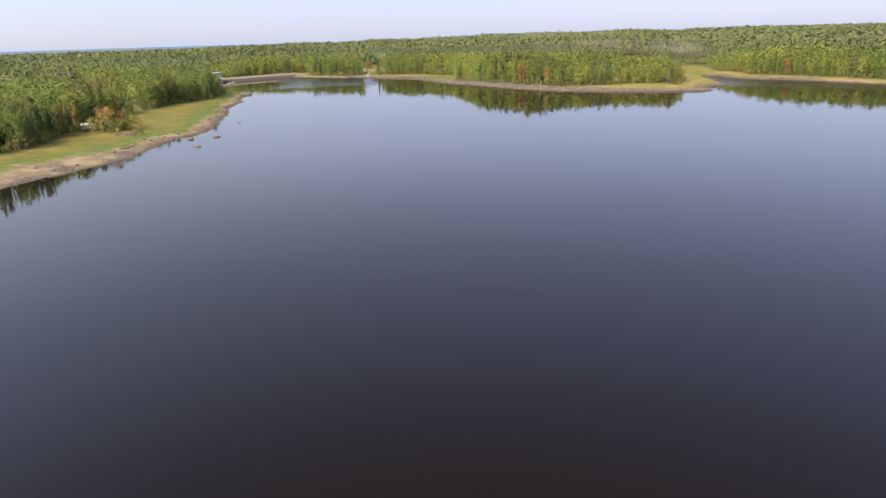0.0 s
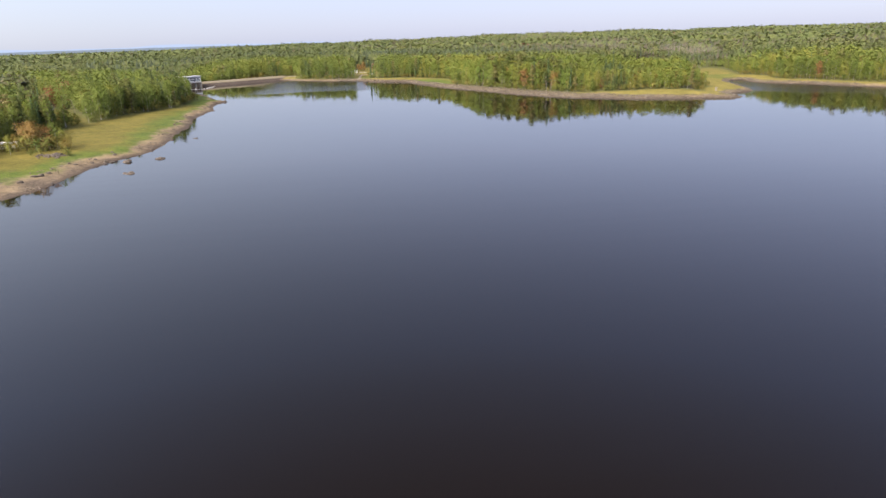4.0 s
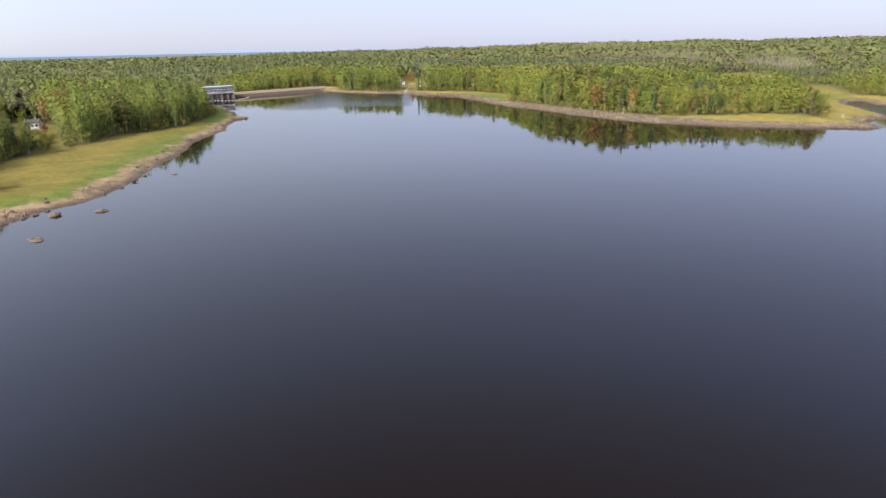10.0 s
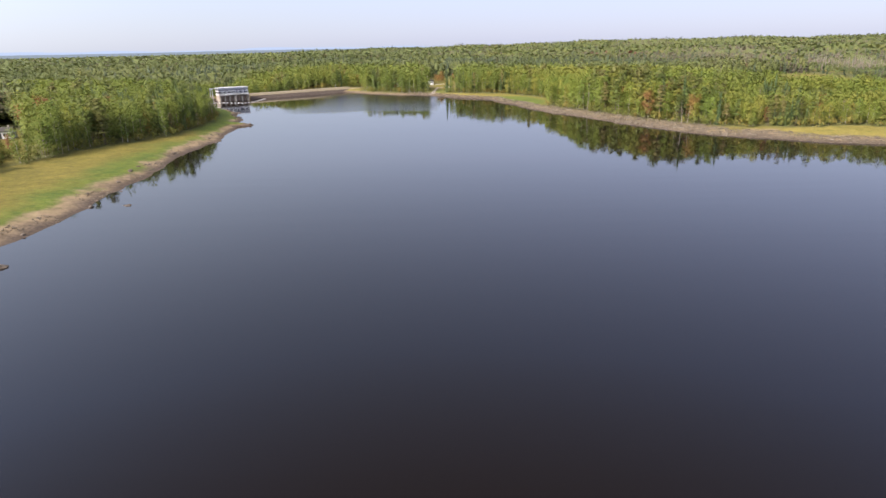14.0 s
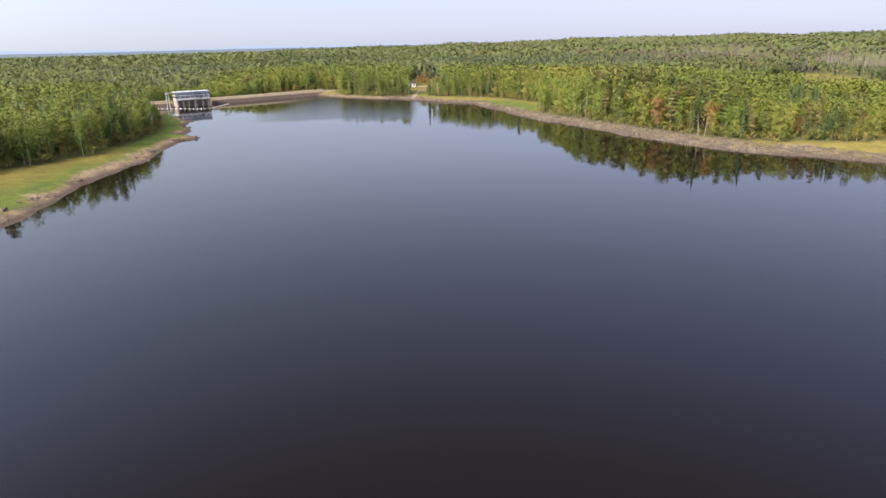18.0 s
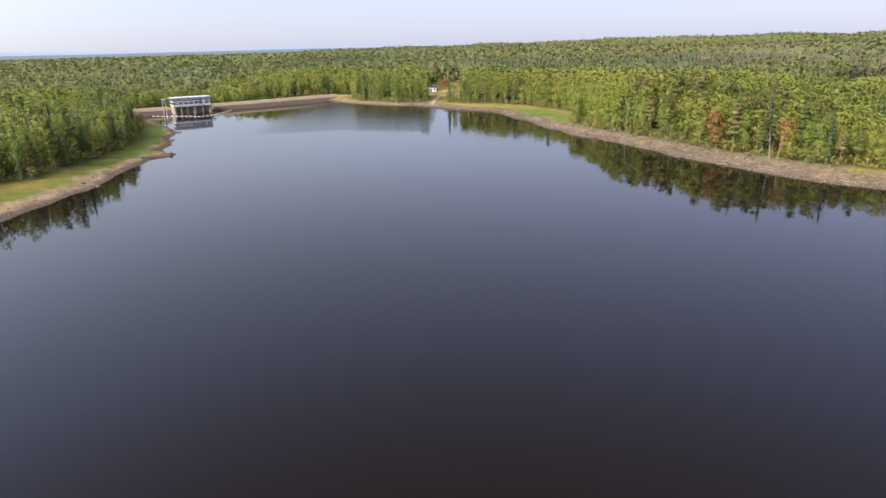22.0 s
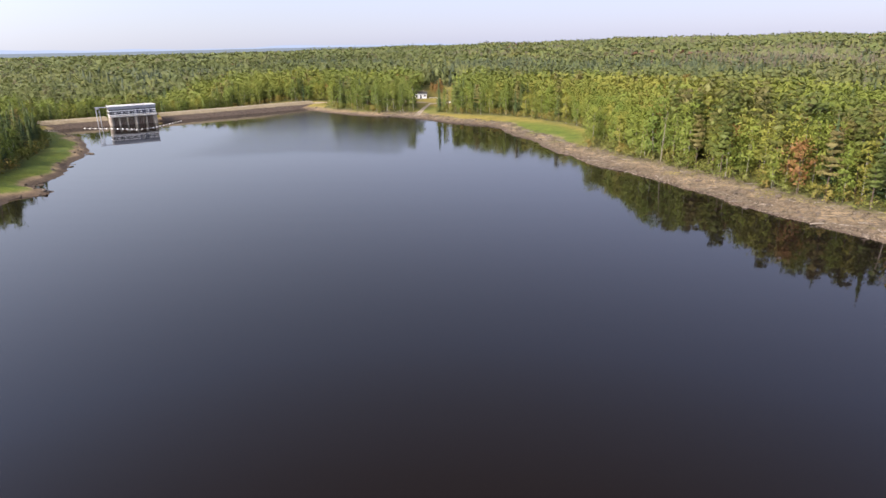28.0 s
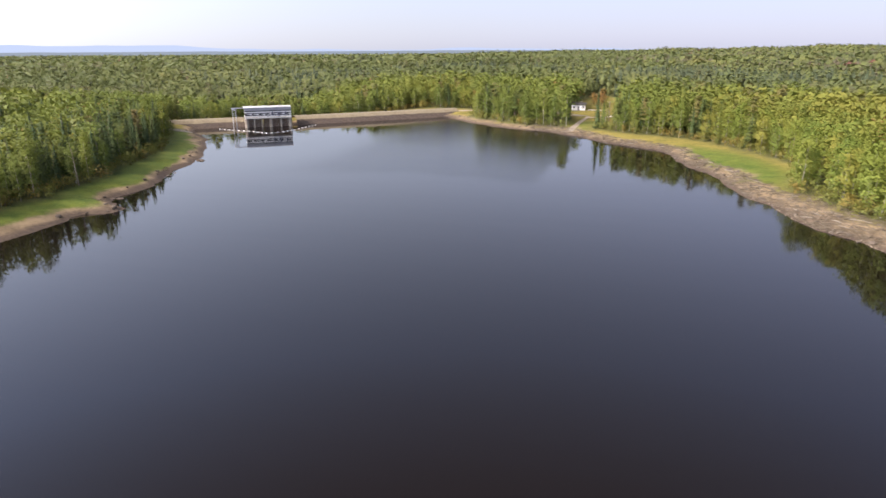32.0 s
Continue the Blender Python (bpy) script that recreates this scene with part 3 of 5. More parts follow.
def intake_building():
    b = thing("intake_building", pose(-116.5, 585.8, 0, 0, 0, 36.0), "white and grey banded intake building on concrete piers in water", "building")
    # piers and gates under the deck
    for i, x in enumerate((-9.6, -6.2, -2.9, 1.0, 5.6, 9.6)):
        w = 1.5 if i in (0, 3, 5) else 0.8
        bm = box(w, 6.0, 6.7, x, 2.6, -3.0, 0.12)
        tube((x, -0.35, -3.0), (x, -0.35, 3.68), w * 0.5, w * 0.5, 10, bm)
        part("pier", bm, CONCRETE_STAINED, b, "rust-streaked pale concrete pier")
    for x, w in ((-7.9, 2.4), (-4.55, 2.3), (-0.95, 2.4), (3.3, 3.3), (7.6, 3.0)):
        gate = part("gate", box(w, 0.25, 6.6, x, 1.6, -3.0), GATE_RUST, b, "rust-brown steel gate")
        for z in (0.5, 1.7, 2.9):
            part("rib", box(w - 0.1, 0.14, 0.16, x, 1.42, z), GATE_RUST, gate)
        for sx in (-0.27, 0.0, 0.27):
            part("guide_bar", box(0.16, 0.16, 3.9, x + sx * w, 1.2, -0.3), CONCRETE_STAINED, gate, "pale vertical guide bar")
    part("deck_beam", box(20.6, 6.6, 0.86, 0, 2.7, 3.72, 0.06), CONCRETE, b, "pale concrete deck beam")
    # two blocks of the superstructure: the right one stands back
    for x0, x1, y0, clad, bays in ((-10.2, 1.4, 0.0, WHITE_CLADDING, 4), (1.4, 10.2, 0.7, WHITE_CLADDING, 3)):
        w, cx, dep = x1 - x0, (x0 + x1) / 2, 6.6 - y0
        wall = part("wall", box(w, dep, 4.0, cx, y0 + dep / 2, 4.59, 0.04), DARK_CLADDING, b, "dark wall behind pale cladding bands")
        for z, h in ((4.74, 0.36), (6.52, 0.40)):
            part("cladding_band", box(w + 0.06, 0.12, h, cx, y0 - 0.05, z, 0.02), clad, wall, "horizontal pale cladding band")
            for sx in (-1, 1):
                part("cladding_band", box(0.12, dep - 0.2, h, cx + sx * (w / 2 + 0.05), y0 + dep / 2, z, 0.02), clad, wall)
        bay = w / bays
        for i in range(bays):
            x = x0 + bay * (i + 0.5)
            win = part("window", box(bay * 0.56, 0.10, 1.2, x, y0 - 0.03, 5.22, 0.02), DARK_CLADDING, b, "dark window bay")
            for sx in (-0.5, 0.5):
                part("pane", box(bay * 0.22, 0.04, 0.5, x + sx * bay * 0.27, y0 - 0.1, 5.96), GLASS, win)
                part("pane", box(bay * 0.22, 0.04, 0.5, x + sx * bay * 0.27, y0 - 0.1, 5.30), GLASS, win)
            part("transom", box(bay * 0.34, 0.08, 0.16, x, y0 - 0.12, 5.80, 0.01), clad, win, "pale window transom")
            part("pilaster", box(bay * 0.13, 0.12, 1.42, x0 + bay * (i + 0.93), y0 - 0.06, 5.10, 0.02), GREY_CLADDING, b, "grey pilaster between windows")
            part("mullion_panel", box(bay * 0.36, 0.14, 0.34, x0 + bay * (i + 0.92) - bay * 0.06, y0 - 0.1, 5.66, 0.02), clad, b)
        if x0 > 0:
            for x in (2.0, 4.3, 5.2, 7.7):
                part("duct", box(0.34, 0.16, 2.3, x, y0 - 0.2, 4.9, 0.03), DUCT_BLUE, b, "dark blue vertical duct")
            part("duct", box(1.2, 0.16, 0.3, 4.75, y0 - 0.2, 4.62, 0.03), DUCT_BLUE, b, "dark blue duct elbow")
        part("fascia", box(w + 0.2, 0.2, 0.98, cx, y0 - 0.14, 7.48, 0.03), GREY_CLADDING, b, "grey fascia under the roof edge")
        part("roof", box(w + 0.5, dep + 0.5, 0.42, cx, y0 + dep / 2 - 0.1, 8.58, 0.04), ROOF_METAL, b, "flat pale metal roof")
    for x in (-7.0, -1.5, 5.5):
        part("roof_vent", box(0.9, 0.9, 0.5, x, 3.5, 8.9, 0.08), STEEL, b)
    rail = part("walkway", box(19.8, 0.9, 0.14, 0, -1.0, 4.2), STEEL, b, "grey steel walkway with railing")
    for i in range(12):
        part("rail_post", tube((-9.6 + i * 1.75, -1.4, 4.3), (-9.6 + i * 1.75, -1.4, 5.2), 0.04, 0.04, 6), STEEL, rail)
    part("handrail", tube((-9.6, -1.4, 5.2), (9.65, -1.4, 5.2), 0.045, 0.045, 6), STEEL, rail)
    return b


def gantry():
    t = thing("gantry", pose(-116.5, 585.8, 0, 0, 0, 36.0), "pale steel gantry frame beside the intake building", "gantry")
    for x in (-15.4, -14.0):
        part("post", tube((x, 1.2, -2.5), (x, 1.2, 8.9), 0.2, 0.16, 8), STEEL, t)
    part("beam", box(6.0, 0.35, 0.4, -12.9, 1.2, 8.5, 0.03), STEEL, t)
    part("brace", tube((-15.4, 1.2, 5.2), (-14.0, 1.2, 7.2), 0.07, 0.07, 6), STEEL, t)
    part("hoist", box(0.7, 0.6, 0.7, -14.7, 1.2, 7.75, 0.06), STEEL, t)


intake_building()
gantry()


def boom_float():
    t = thing("boom_float", pose(0, 0, 0), "small white float of the debris boom on the water", "float", "debris boom floats")
    bm = tube((-0.36, 0, 0.08), (0.36, 0, 0.08), 0.22, 0.22, 12)
    bmesh.ops.bevel(bm, geom=[e for e in bm.edges if len(e.link_faces) == 2 and e.calc_face_angle(0) > 1.2], offset=0.08, segments=2, affect="EDGES")
    part("drum", bm, FLOAT_WHITE, t)
    for x in (-0.3, 0.3):
        part("strap", tube((x * 0.6 - 0.03, 0, 0.08), (x * 0.6 + 0.03, 0, 0.08), 0.23, 0.23, 12), STEEL, t)
    return t


_float = boom_float()
_line = [(-133, 572), (-126, 570.5), (-114, 568.5), (-104, 564.5), (-100.5, 571), (-99.5, 584), (-99, 600)]
_spots, _rest = [], 0.0
for (x0, y0), (x1, y1) in zip(_line, _line[1:]):
    l = math.hypot(x1 - x0, y1 - y0)
    s = _rest
    while s < l:
        _spots.append((x0 + (x1 - x0) * s / l, y0 + (y1 - y0) * s / l, math.degrees(math.atan2(y1 - y0, x1 - x0))))
        s += 2.9
    _rest = s - l
for i, (x, y, a) in enumerate(_spots):
    m = pose(x, y, 0.02, 0, 0, a)
    if i:
        copy_thing(_float, m)
    else:
        _float.matrix_world = m
_bm = bmesh.new()
for a, b in zip(_spots, _spots[1:]):
    tube((a[0], a[1], 0.1), (b[0], b[1], 0.1), 0.05, 0.05, 5, _bm)
_me = bpy.data.meshes.new("boom_cable")
_bm.to_mesh(_me)
_me.materials.append(STEEL)
tagged(new("boom_cable", _me), "grey steel cable joining the boom floats", "cable")

# ---- houses ----


def small_house(name, m, w, d, h, rise, label, wall_mat, roof_mat, bays):
    t = thing(name, m, label, "house")
    wall = part("wall", box(w, d, h + 0.8, 0, 0, -0.8, 0.02), wall_mat, t)
    part("foundation", box(w + 0.1, d + 0.1, 0.9, 0, 0, -0.75), CONCRETE, t)
    bm = bmesh.new()
    e = 0.4
    prof = [(-d / 2 - e, h - 0.12), (0, h + rise), (d / 2 + e, h - 0.12), (d / 2 + e, h + 0.08), (0, h + rise + 0.2), (-d / 2 - e, h + 0.08)]
    ends = [[bm.verts.new((sx * (w / 2 + e), y, z)) for y, z in prof] for sx in (-1, 1)]
    for i in range(6):
        j = (i + 1) % 6
        bm.faces.new((ends[0][i], ends[0][j], ends[1][j], ends[1][i]))
    for q in ends:
        bm.faces.new((q[0], q[1], q[4], q[5]))
        bm.faces.new((q[1], q[2], q[3], q[4]))
    bmesh.ops.recalc_face_normals(bm, faces=bm.faces)
    part("roof", bm, roof_mat, t, "low dark gable roof")
    for sx in (-1, 1):
        bm = bmesh.new()
        ring = [[bm.verts.new((sx * (w / 2 - q), y, z)) for y, z in ((-d / 2, h - 0.05), (d / 2, h - 0.05), (0, h + rise))] for q in (0.01, 0.15)]
        bm.faces.new(ring[0]), bm.faces.new(ring[1][::-1])
        for i in range(3):
            bm.faces.new((ring[0][i], ring[1][i], ring[1][(i + 1) % 3], ring[0][(i + 1) % 3]))
        part("gable", bm, wall_mat, t)
    for i, kind in enumerate(bays):
        x = -w / 2 + w * (i + 0.5) / len(bays)
        if kind == "w":
            f = part("window", box(1.25, 0.14, 1.15, x, -d / 2, 1.05, 0.02), WHITE_CLADDING, t)
            part("pane", box(1.0, 0.06, 0.9, x, -d / 2 - 0.07, 1.17), GLASS, f, "dark window pane")
        elif kind == "d":
            f = part("door", box(0.95, 0.12, 2.05, x, -d / 2, 0.05, 0.02), DARK_CLADDING, t)
            part("handle", box(0.05, 0.08, 0.14, x + 0.36, -d / 2 - 0.1, 1.0), STEEL, f)
    part("chimney", box(0.5, 0.5, 1.3, w * 0.22, 0.6, h + rise * 0.5, 0.03), CONCRETE_STAINED, t)
    return t


small_house("lake_house", pose(14.6, 667, ground_z(14.6, 667), 0, 0, 6), 6.8, 5.0, 2.9, 0.8, "small white house with dark roof above the boat ramp", WHITE_CLADDING, DARK_ROOF, "wdw")
small_house("cottage", pose(-138, 381, ground_z(-138, 381), 0, 0, 8), 6.0, 4.6, 2.8, 1.2, "low white cottage with dark roof among the trees", WHITE_CLADDING, DARK_ROOF, "wdww")
small_house("cabin", pose(-8, 662, ground_z(-8, 662), 0, 0, 30), 5.5, 5.5, 2.9, 1.6, "white cabin half hidden behind shore trees", WHITE_CLADDING, ROOF_METAL, "wdw")


def camper():
    t = thing("camper_trailer", pose(-96.6, 255.2, ground_z(-96.6, 255.2), 0, 0, 20), "white camper trailer parked among bushes", "trailer")
    part("body", box(5.2, 2.2, 2.1, 0, 0, 0.55, 0.28), WHITE_CLADDING, t)
    part("stripe", box(5.22, 2.23, 0.18, 0, 0, 1.15), GREY_CLADDING, t)
    for x in (-1.6, 0.2, 1.7):
        part("window", box(0.9, 0.08, 0.6, x, -1.1, 1.55, 0.03), GLASS, t)
    for x in (-0.6, 0.6):
        for y in (-1.0, 1.0):
            wheel = part("wheel", tube((x, y - 0.1, 0.33), (x, y + 0.1, 0.33), 0.33, 0.33, 14), DARK_ROOF, t)
            part("rim", tube((x, y - 0.12, 0.33), (x, y + 0.12, 0.33), 0.18, 0.18, 10), STEEL, wheel)
    part("drawbar", tube((2.6, 0, 0.5), (3.9, 0, 0.45), 0.06, 0.05, 6), STEEL, t)


camper()


def guard_rail():
    t = thing("guard_rail", pose(20, 663, ground_z(20, 663), 0, 0, -8), "low pale weathered rail beside the ramp", "railing")
    for x in (0, 2.2, 4.4, 6.6):
        part("post", box(0.16, 0.16, 1.2, x, 0, -0.3, 0.02), CONCRETE, t)
    for z in (0.35, 0.7):
        part("rail", box(7.0, 0.08, 0.14, 3.3, -0.12, z, 0.02), CONCRETE, t)


guard_rail()


def utility_pole(x, y, h):
    t = thing("utility_pole", pose(x, y, ground_z(x, y), 1.5, -1, 20), "weathered grey wooden utility pole near the house", "pole", "utility poles")
    part("shaft", tube((0, 0, -0.8), (0, 0, h), 0.15, 0.11, 8), DEAD_WOOD, t)
    arm = part("crossarm", box(1.9, 0.12, 0.14, 0, 0.1, h - 0.7, 0.01), DEAD_WOOD, t)
    for q in (-0.8, 0.0, 0.8):
        part("insulator", tube((q, 0.1, h - 0.56), (q, 0.1, h - 0.36), 0.06, 0.04, 8), FLOAT_WHITE, arm)


utility_pole(31, 647, 6.5)
utility_pole(34, 690, 6.5)


def upturned_boat():
    t = thing("rowing_boat", pose(31, 640, ground_z(31, 640), 0, 0, 14), "pale rowing boat lying upturned on the grass", "boat")
    bm = bmesh.new()
    rows = []
    for i in range(9):
        s = i / 8
        half = 0.75 * math.sin(math.pi * min(0.98, 0.12 + 0.86 * s)) ** 0.6
        rows.append([bm.verts.new((-2.2 + 4.4 * s, half * math.cos(a), 0.05 + 0.55 * math.sin(a) * (0.6 + 0.4 * half))) for a in np.linspace(0, math.pi, 9)])
    for r, q in zip(rows, rows[1:]):
        for a in range(8):
            bm.faces.new((r[a], r[a + 1], q[a + 1], q[a]))
    part("hull", bm, FLOAT_WHITE, t)
    part("keel", box(4.2, 0.06, 0.1, 0, 0, 0.58), DEAD_WOOD, t)


upturned_boat()

# ---- rocks, driftwood, dead trees ----


def boulder_mesh(seed):
    g = random.Random(seed)
    bm = bmesh.new()
    bmesh.ops.create_icosphere(bm, subdivisions=2, radius=0.5)
    o = Vector((g.uniform(0, 50), g.uniform(0, 50), 0))
    for v in bm.verts:
        k = 1 + 0.45 * noise.noise(v.co * 2.2 + o) + 0.18 * noise.noise(v.co * 5 + o)
        v.co = Vector((v.co.x * k * 1.25, v.co.y * k, v.co.z * k * 0.72))
    me = bpy.data.meshes.new("boulder")
    bm.to_mesh(me)
    bm.free()
    me.materials.append(ROCK)
    return me


BOULDERS = [boulder_mesh(i) for i in range(6)]


def boulder(x, y, size, g, label="weathered brown boulder on the shore", z=None, group="shore boulders"):
    ob = new("boulder", g.choice(BOULDERS))
    z = ground_z(x, y) if z is None else z
    ob.matrix_world = pose(x, y, z + size * 0.08, g.uniform(-12, 12), g.uniform(-12, 12), g.uniform(0, 360)) @ Matrix.Diagonal((size, size * g.uniform(0.8, 1.2), size * g.uniform(0.7, 1.0), 1))
    tagged(ob, label, "boulder", group)


_g = random.Random(21)
for x, y, s in ((-57.1, 237.8, 3.4), (-48.6, 240.8, 3.4), (-50.3, 218.4, 2.8), (-51.6, 219.2, 1.8), (-47, 282.5, 1.9), (-48.2, 283.3, 1.2), (-56, 298, 1.6), (-57.2, 297.4, 1.1),
                (-57, 219, 0.9), (-58, 228, 0.9), (-88.3, 499, 3.0), (-86.4, 498, 2.2), (-79.5, 474, 2.4), (-81, 478, 1.6), (-71, 447, 2.2), (-73.5, 452, 2.0), (-92, 505, 1.8)):
    boulder(x, y, s * 0.72, _g, "flat brown rock breaking the calm water", -0.22 - 0.04 * s, "rocks in the water")
for _ in range(30):
    boulder(-79 + _g.gauss(0, 2.6), 241.6 + _g.gauss(0, 1.0), _g.uniform(0.5, 1.9), _g, "grey brown rock of a rubble outcrop in the grass", None, "outcrop rocks")
_n = 0
while _n < 190:
    i = _g.randrange(len(RING))
    x, y, bw, _s = RING[i]
    if not (160 < y < 660 and -140 < x < 290):
        continue
    x, y = x + _g.uniform(-9, 9), y + _g.uniform(-9, 9)
    d, bw, _s = (float(q[0]) for q in shore(np.array([[x, y]])))
    if -0.8 < d < bw * 1.1:
        boulder(x, y, _g.uniform(0.5, 1.3) * (1.25 if y < 220 and x < 0 else 1), _g)
        _n += 1


def log_mesh(seed):
    g = random.Random(seed)
    bm = bmesh.new()
    l, r = 1.0, 0.035
    p = Vector((-l / 2, 0, 0))
    for i in range(3):
        q = Vector((-l / 2 + l * (i + 1) / 3, g.uniform(-0.04, 0.04), g.uniform(-0.01, 0.015)))
        tube(p, q, r * (1 - 0.25 * i), r * (0.75 - 0.25 * i), 7, bm)
        p = q
    for _ in range(2):
        x = g.uniform(-0.2, 0.3)
        tube((x, 0, 0), (x + 0.08, g.uniform(-0.12, 0.12), g.uniform(0.03, 0.1)), 0.012, 0.004, 5, bm)
    me = bpy.data.meshes.new("driftwood_log")
    bm.to_mesh(me)
    bm.free()
    me.materials.append(DEAD_WOOD)
    return me


LOGS = [log_mesh(i) for i in range(5)]
_n = 0
while _n < 150:
    i = _g.randrange(len(RING))
    x, y = RING[i, 0] + _g.uniform(-13, 13), RING[i, 1] + _g.uniform(-13, 13)
    if not (330 < y < 660 and 0 < x < 290):
        continue
    d, bw, _s = (float(q[0]) for q in shore(np.array([[x, y]])))
    if 0.5 < d < bw * 1.15:
        ob = new("driftwood_log", _g.choice(LOGS))
        l = _g.uniform(1.6, 4.6)
        ob.matrix_world = pose(x, y, ground_z(x, y) + 0.1, _g.uniform(0, 360), _g.uniform(-4, 4), _g.uniform(0, 360)) @ Matrix.Diagonal((l, l * 0.9, l * 0.9, 1))
        tagged(ob, "bleached driftwood log stranded on the shingle", "driftwood", "driftwood logs")
        _n += 1


def dead_tree(x, y, h, lean, pale):
    g = random.Random(int(x * 7 + y))
    t = thing("dead_tree", pose(x, y, ground_z(x, y), lean, lean * 0.6, g.uniform(0, 360)), "bare grey dead tree trunk at the forest edge", "dead tree", "dead trees")
    bm = bmesh.new()
    tube((0, 0, -0.6), (0.05, 0.08, h * 0.5), 0.13, 0.09, 7, bm)
    tube((0.05, 0.08, h * 0.5), (0.2, 0, h), 0.09, 0.03, 7, bm)
    part("trunk", bm, DEAD_WOOD if pale else BARK_DARK, t)
    for _ in range(7):
        z, a, l = h * g.uniform(0.4, 0.95), g.uniform(0, 6.28), g.uniform(0.7, 2.0)
        part("branch", tube((0.1, 0, z), (l * math.cos(a), l * math.sin(a), z + l * 0.5), 0.05, 0.012, 5), DEAD_WOOD if pale else BARK_DARK, t)


for x, y, h, lean in ((-114.5, 355, 8, 5), (-84, 448, 11, 2), (-82, 424, 9, 1), (-83.5, 426, 8, 3), (121, 402, 9, 4), (123, 401.5, 7, 6), (193, 539, 17, 2), (96, 462, 14, 3),
                      (99, 461, 13, 1), (140, 420, 15, 2), (150, 398, 12, 4), (128, 411, 14, 1), (-118, 420, 14, 2), (45, 604, 9, 8), (33, 606, 8, 3), (176, 386, 9, 6), (-133, 470, 15, 1)):
    dead_tree(x, y, h, lean, True)


def stump():
    t = thing("root_stump", pose(201, 362, ground_z(201, 362)), "bleached upturned tree stump on the point", "stump")
    bm = bmesh.new()
    tube((0, 0, -0.3), (0.3, 0, 1.6), 0.5, 0.3, 9, bm)
    part("trunk", bm, DEAD_WOOD, t)
    for i in range(6):
        a = i * 1.05
        part("root", tube((0.2, 0, 1.3), (0.3 + 1.1 * math.cos(a), 1.1 * math.sin(a), 1.7 + 0.6 * math.sin(3 * a)), 0.16, 0.04, 6), DEAD_WOOD, t)


stump()


def sprinkle(name, test, n, shape, size, mat, label, category, seed, box_, tint=False, flat=1.0):
    """Many small pieces on the shore, joined: places that pass a test of distance to the water, beach width, setback."""
    g = np.random.default_rng(seed)
    got = []
    while sum(len(q) for q in got) < n:
        xy = np.stack([g.uniform(box_[0], box_[1], 30000), g.uniform(box_[2], box_[3], 30000)], 1)
        d, b, s = shore(xy)
        ok = test(xy, d, b, s)
        got.append(np.c_[xy, height(xy, d, b)][ok])
    p = np.concatenate(got)[:n]
    v0, f0 = shape
    rot, sc = g.uniform(0, 2 * np.pi, n), g.uniform(size[0], size[1], n)
    c, s = np.cos(rot)[:, None], np.sin(rot)[:, None]
    tilt = g.normal(0, 0.18, (n, 1)) * flat
    x, y, z = v0[:, 0], v0[:, 1], v0[:, 2]
    v = np.stack([x * c - y * s, x * s + y * c, z + tilt * x], 2) * sc[:, None, None] + p[:, None]
    f = (f0[None] + np.arange(n)[:, None, None] * len(v0)).reshape(-1, f0.shape[1])
    me = raw_mesh(name, v.reshape(-1, 3), f, [mat])
    if tint:
        me.attributes.new("tint", "FLOAT", "POINT").data.foreach_set("value", np.repeat(g.uniform(0, 1, n), len(v0)).astype(np.float32))
    return tagged(new(name, me), label, category, kind="stuff")


PEBBLE_FORM = (np.array([(0.5, 0, 0.1), (0, 0.42, 0.1), (-0.5, 0.05, 0.1), (0, -0.45, 0.1), (0.05, 0, 0.42), (0, 0, -0.25)]),
        np.array([(0, 1, 4), (1, 2, 4), (2, 3, 4), (3, 0, 4), (1, 0, 5), (2, 1, 5), (3, 2, 5), (0, 3, 5)]))
STICK = (np.array([(-1, -0.05, 0.02), (-1, 0.05, 0.02), (-1, 0, 0.11), (1, -0.03, 0.05), (1, 0.03, 0.05), (1, 0, 0.11)]),
         np.array([(0, 3, 5), (0, 5, 2), (1, 2, 5), (1, 5, 4), (0, 1, 4), (0, 4, 3), (0, 2, 1), (3, 4, 5)]))
TUFT = (np.array([(-0.28, 0, 0), (0.28, 0.05, 0), (0.1, 0.1, 0.75), (0, -0.28, 0), (0.05, 0.28, 0), (-0.1, -0.1, 0.8), (-0.2, -0.2, 0), (0.2, 0.2, 0), (0.25, -0.15, 0.65)]),
        np.array([(0, 1, 2), (3, 4, 5), (6, 7, 8)]))
LITTER = plain("weathered_litter", (0.062, 0.050, 0.033), (0.138, 0.112, 0.076), 0.6, 0.95)
PEBBLE = plain("shore_stone", (0.085, 0.066, 0.046), (0.20, 0.158, 0.108), 0.5, 0.95)
_area = (-130, 295, 160, 665)
sprinkle("shore_stones", lambda xy, d, b, s: (d > -0.4) & (d < b * 0.95) & (((xy[:, 0] > 0) & (xy[:, 1] < 490)) | (waves(xy, 61, 17, 2) > 0.25)), 7500, PEBBLE_FORM, (0.18, 0.6), PEBBLE, "loose brown stones scattered over the beach", "stones", 51, _area)
sprinkle("driftwood_litter", lambda xy, d, b, s: (d > 0.6) & (d < b * 1.15) & (xy[:, 0] > 0), 7500, STICK, (0.4, 1.5), LITTER, "bleached driftwood litter strewn over the shingle", "driftwood", 52, (0, 295, 330, 665))
GRASS = foliage("grass_blades", (0.12, 0.15, 0.025), (0.165, 0.165, 0.035), (0.215, 0.18, 0.05), False, 0.55)
sprinkle("meadow_grass", lambda xy, d, b, s: (d > b * 1.05) & (d < s + 1) & (d < 60), 11000, TUFT, (0.12, 0.24), GRASS, "tufts of green and straw-coloured shore grass", "grass", 53, _area, True)


# ---- trees ----


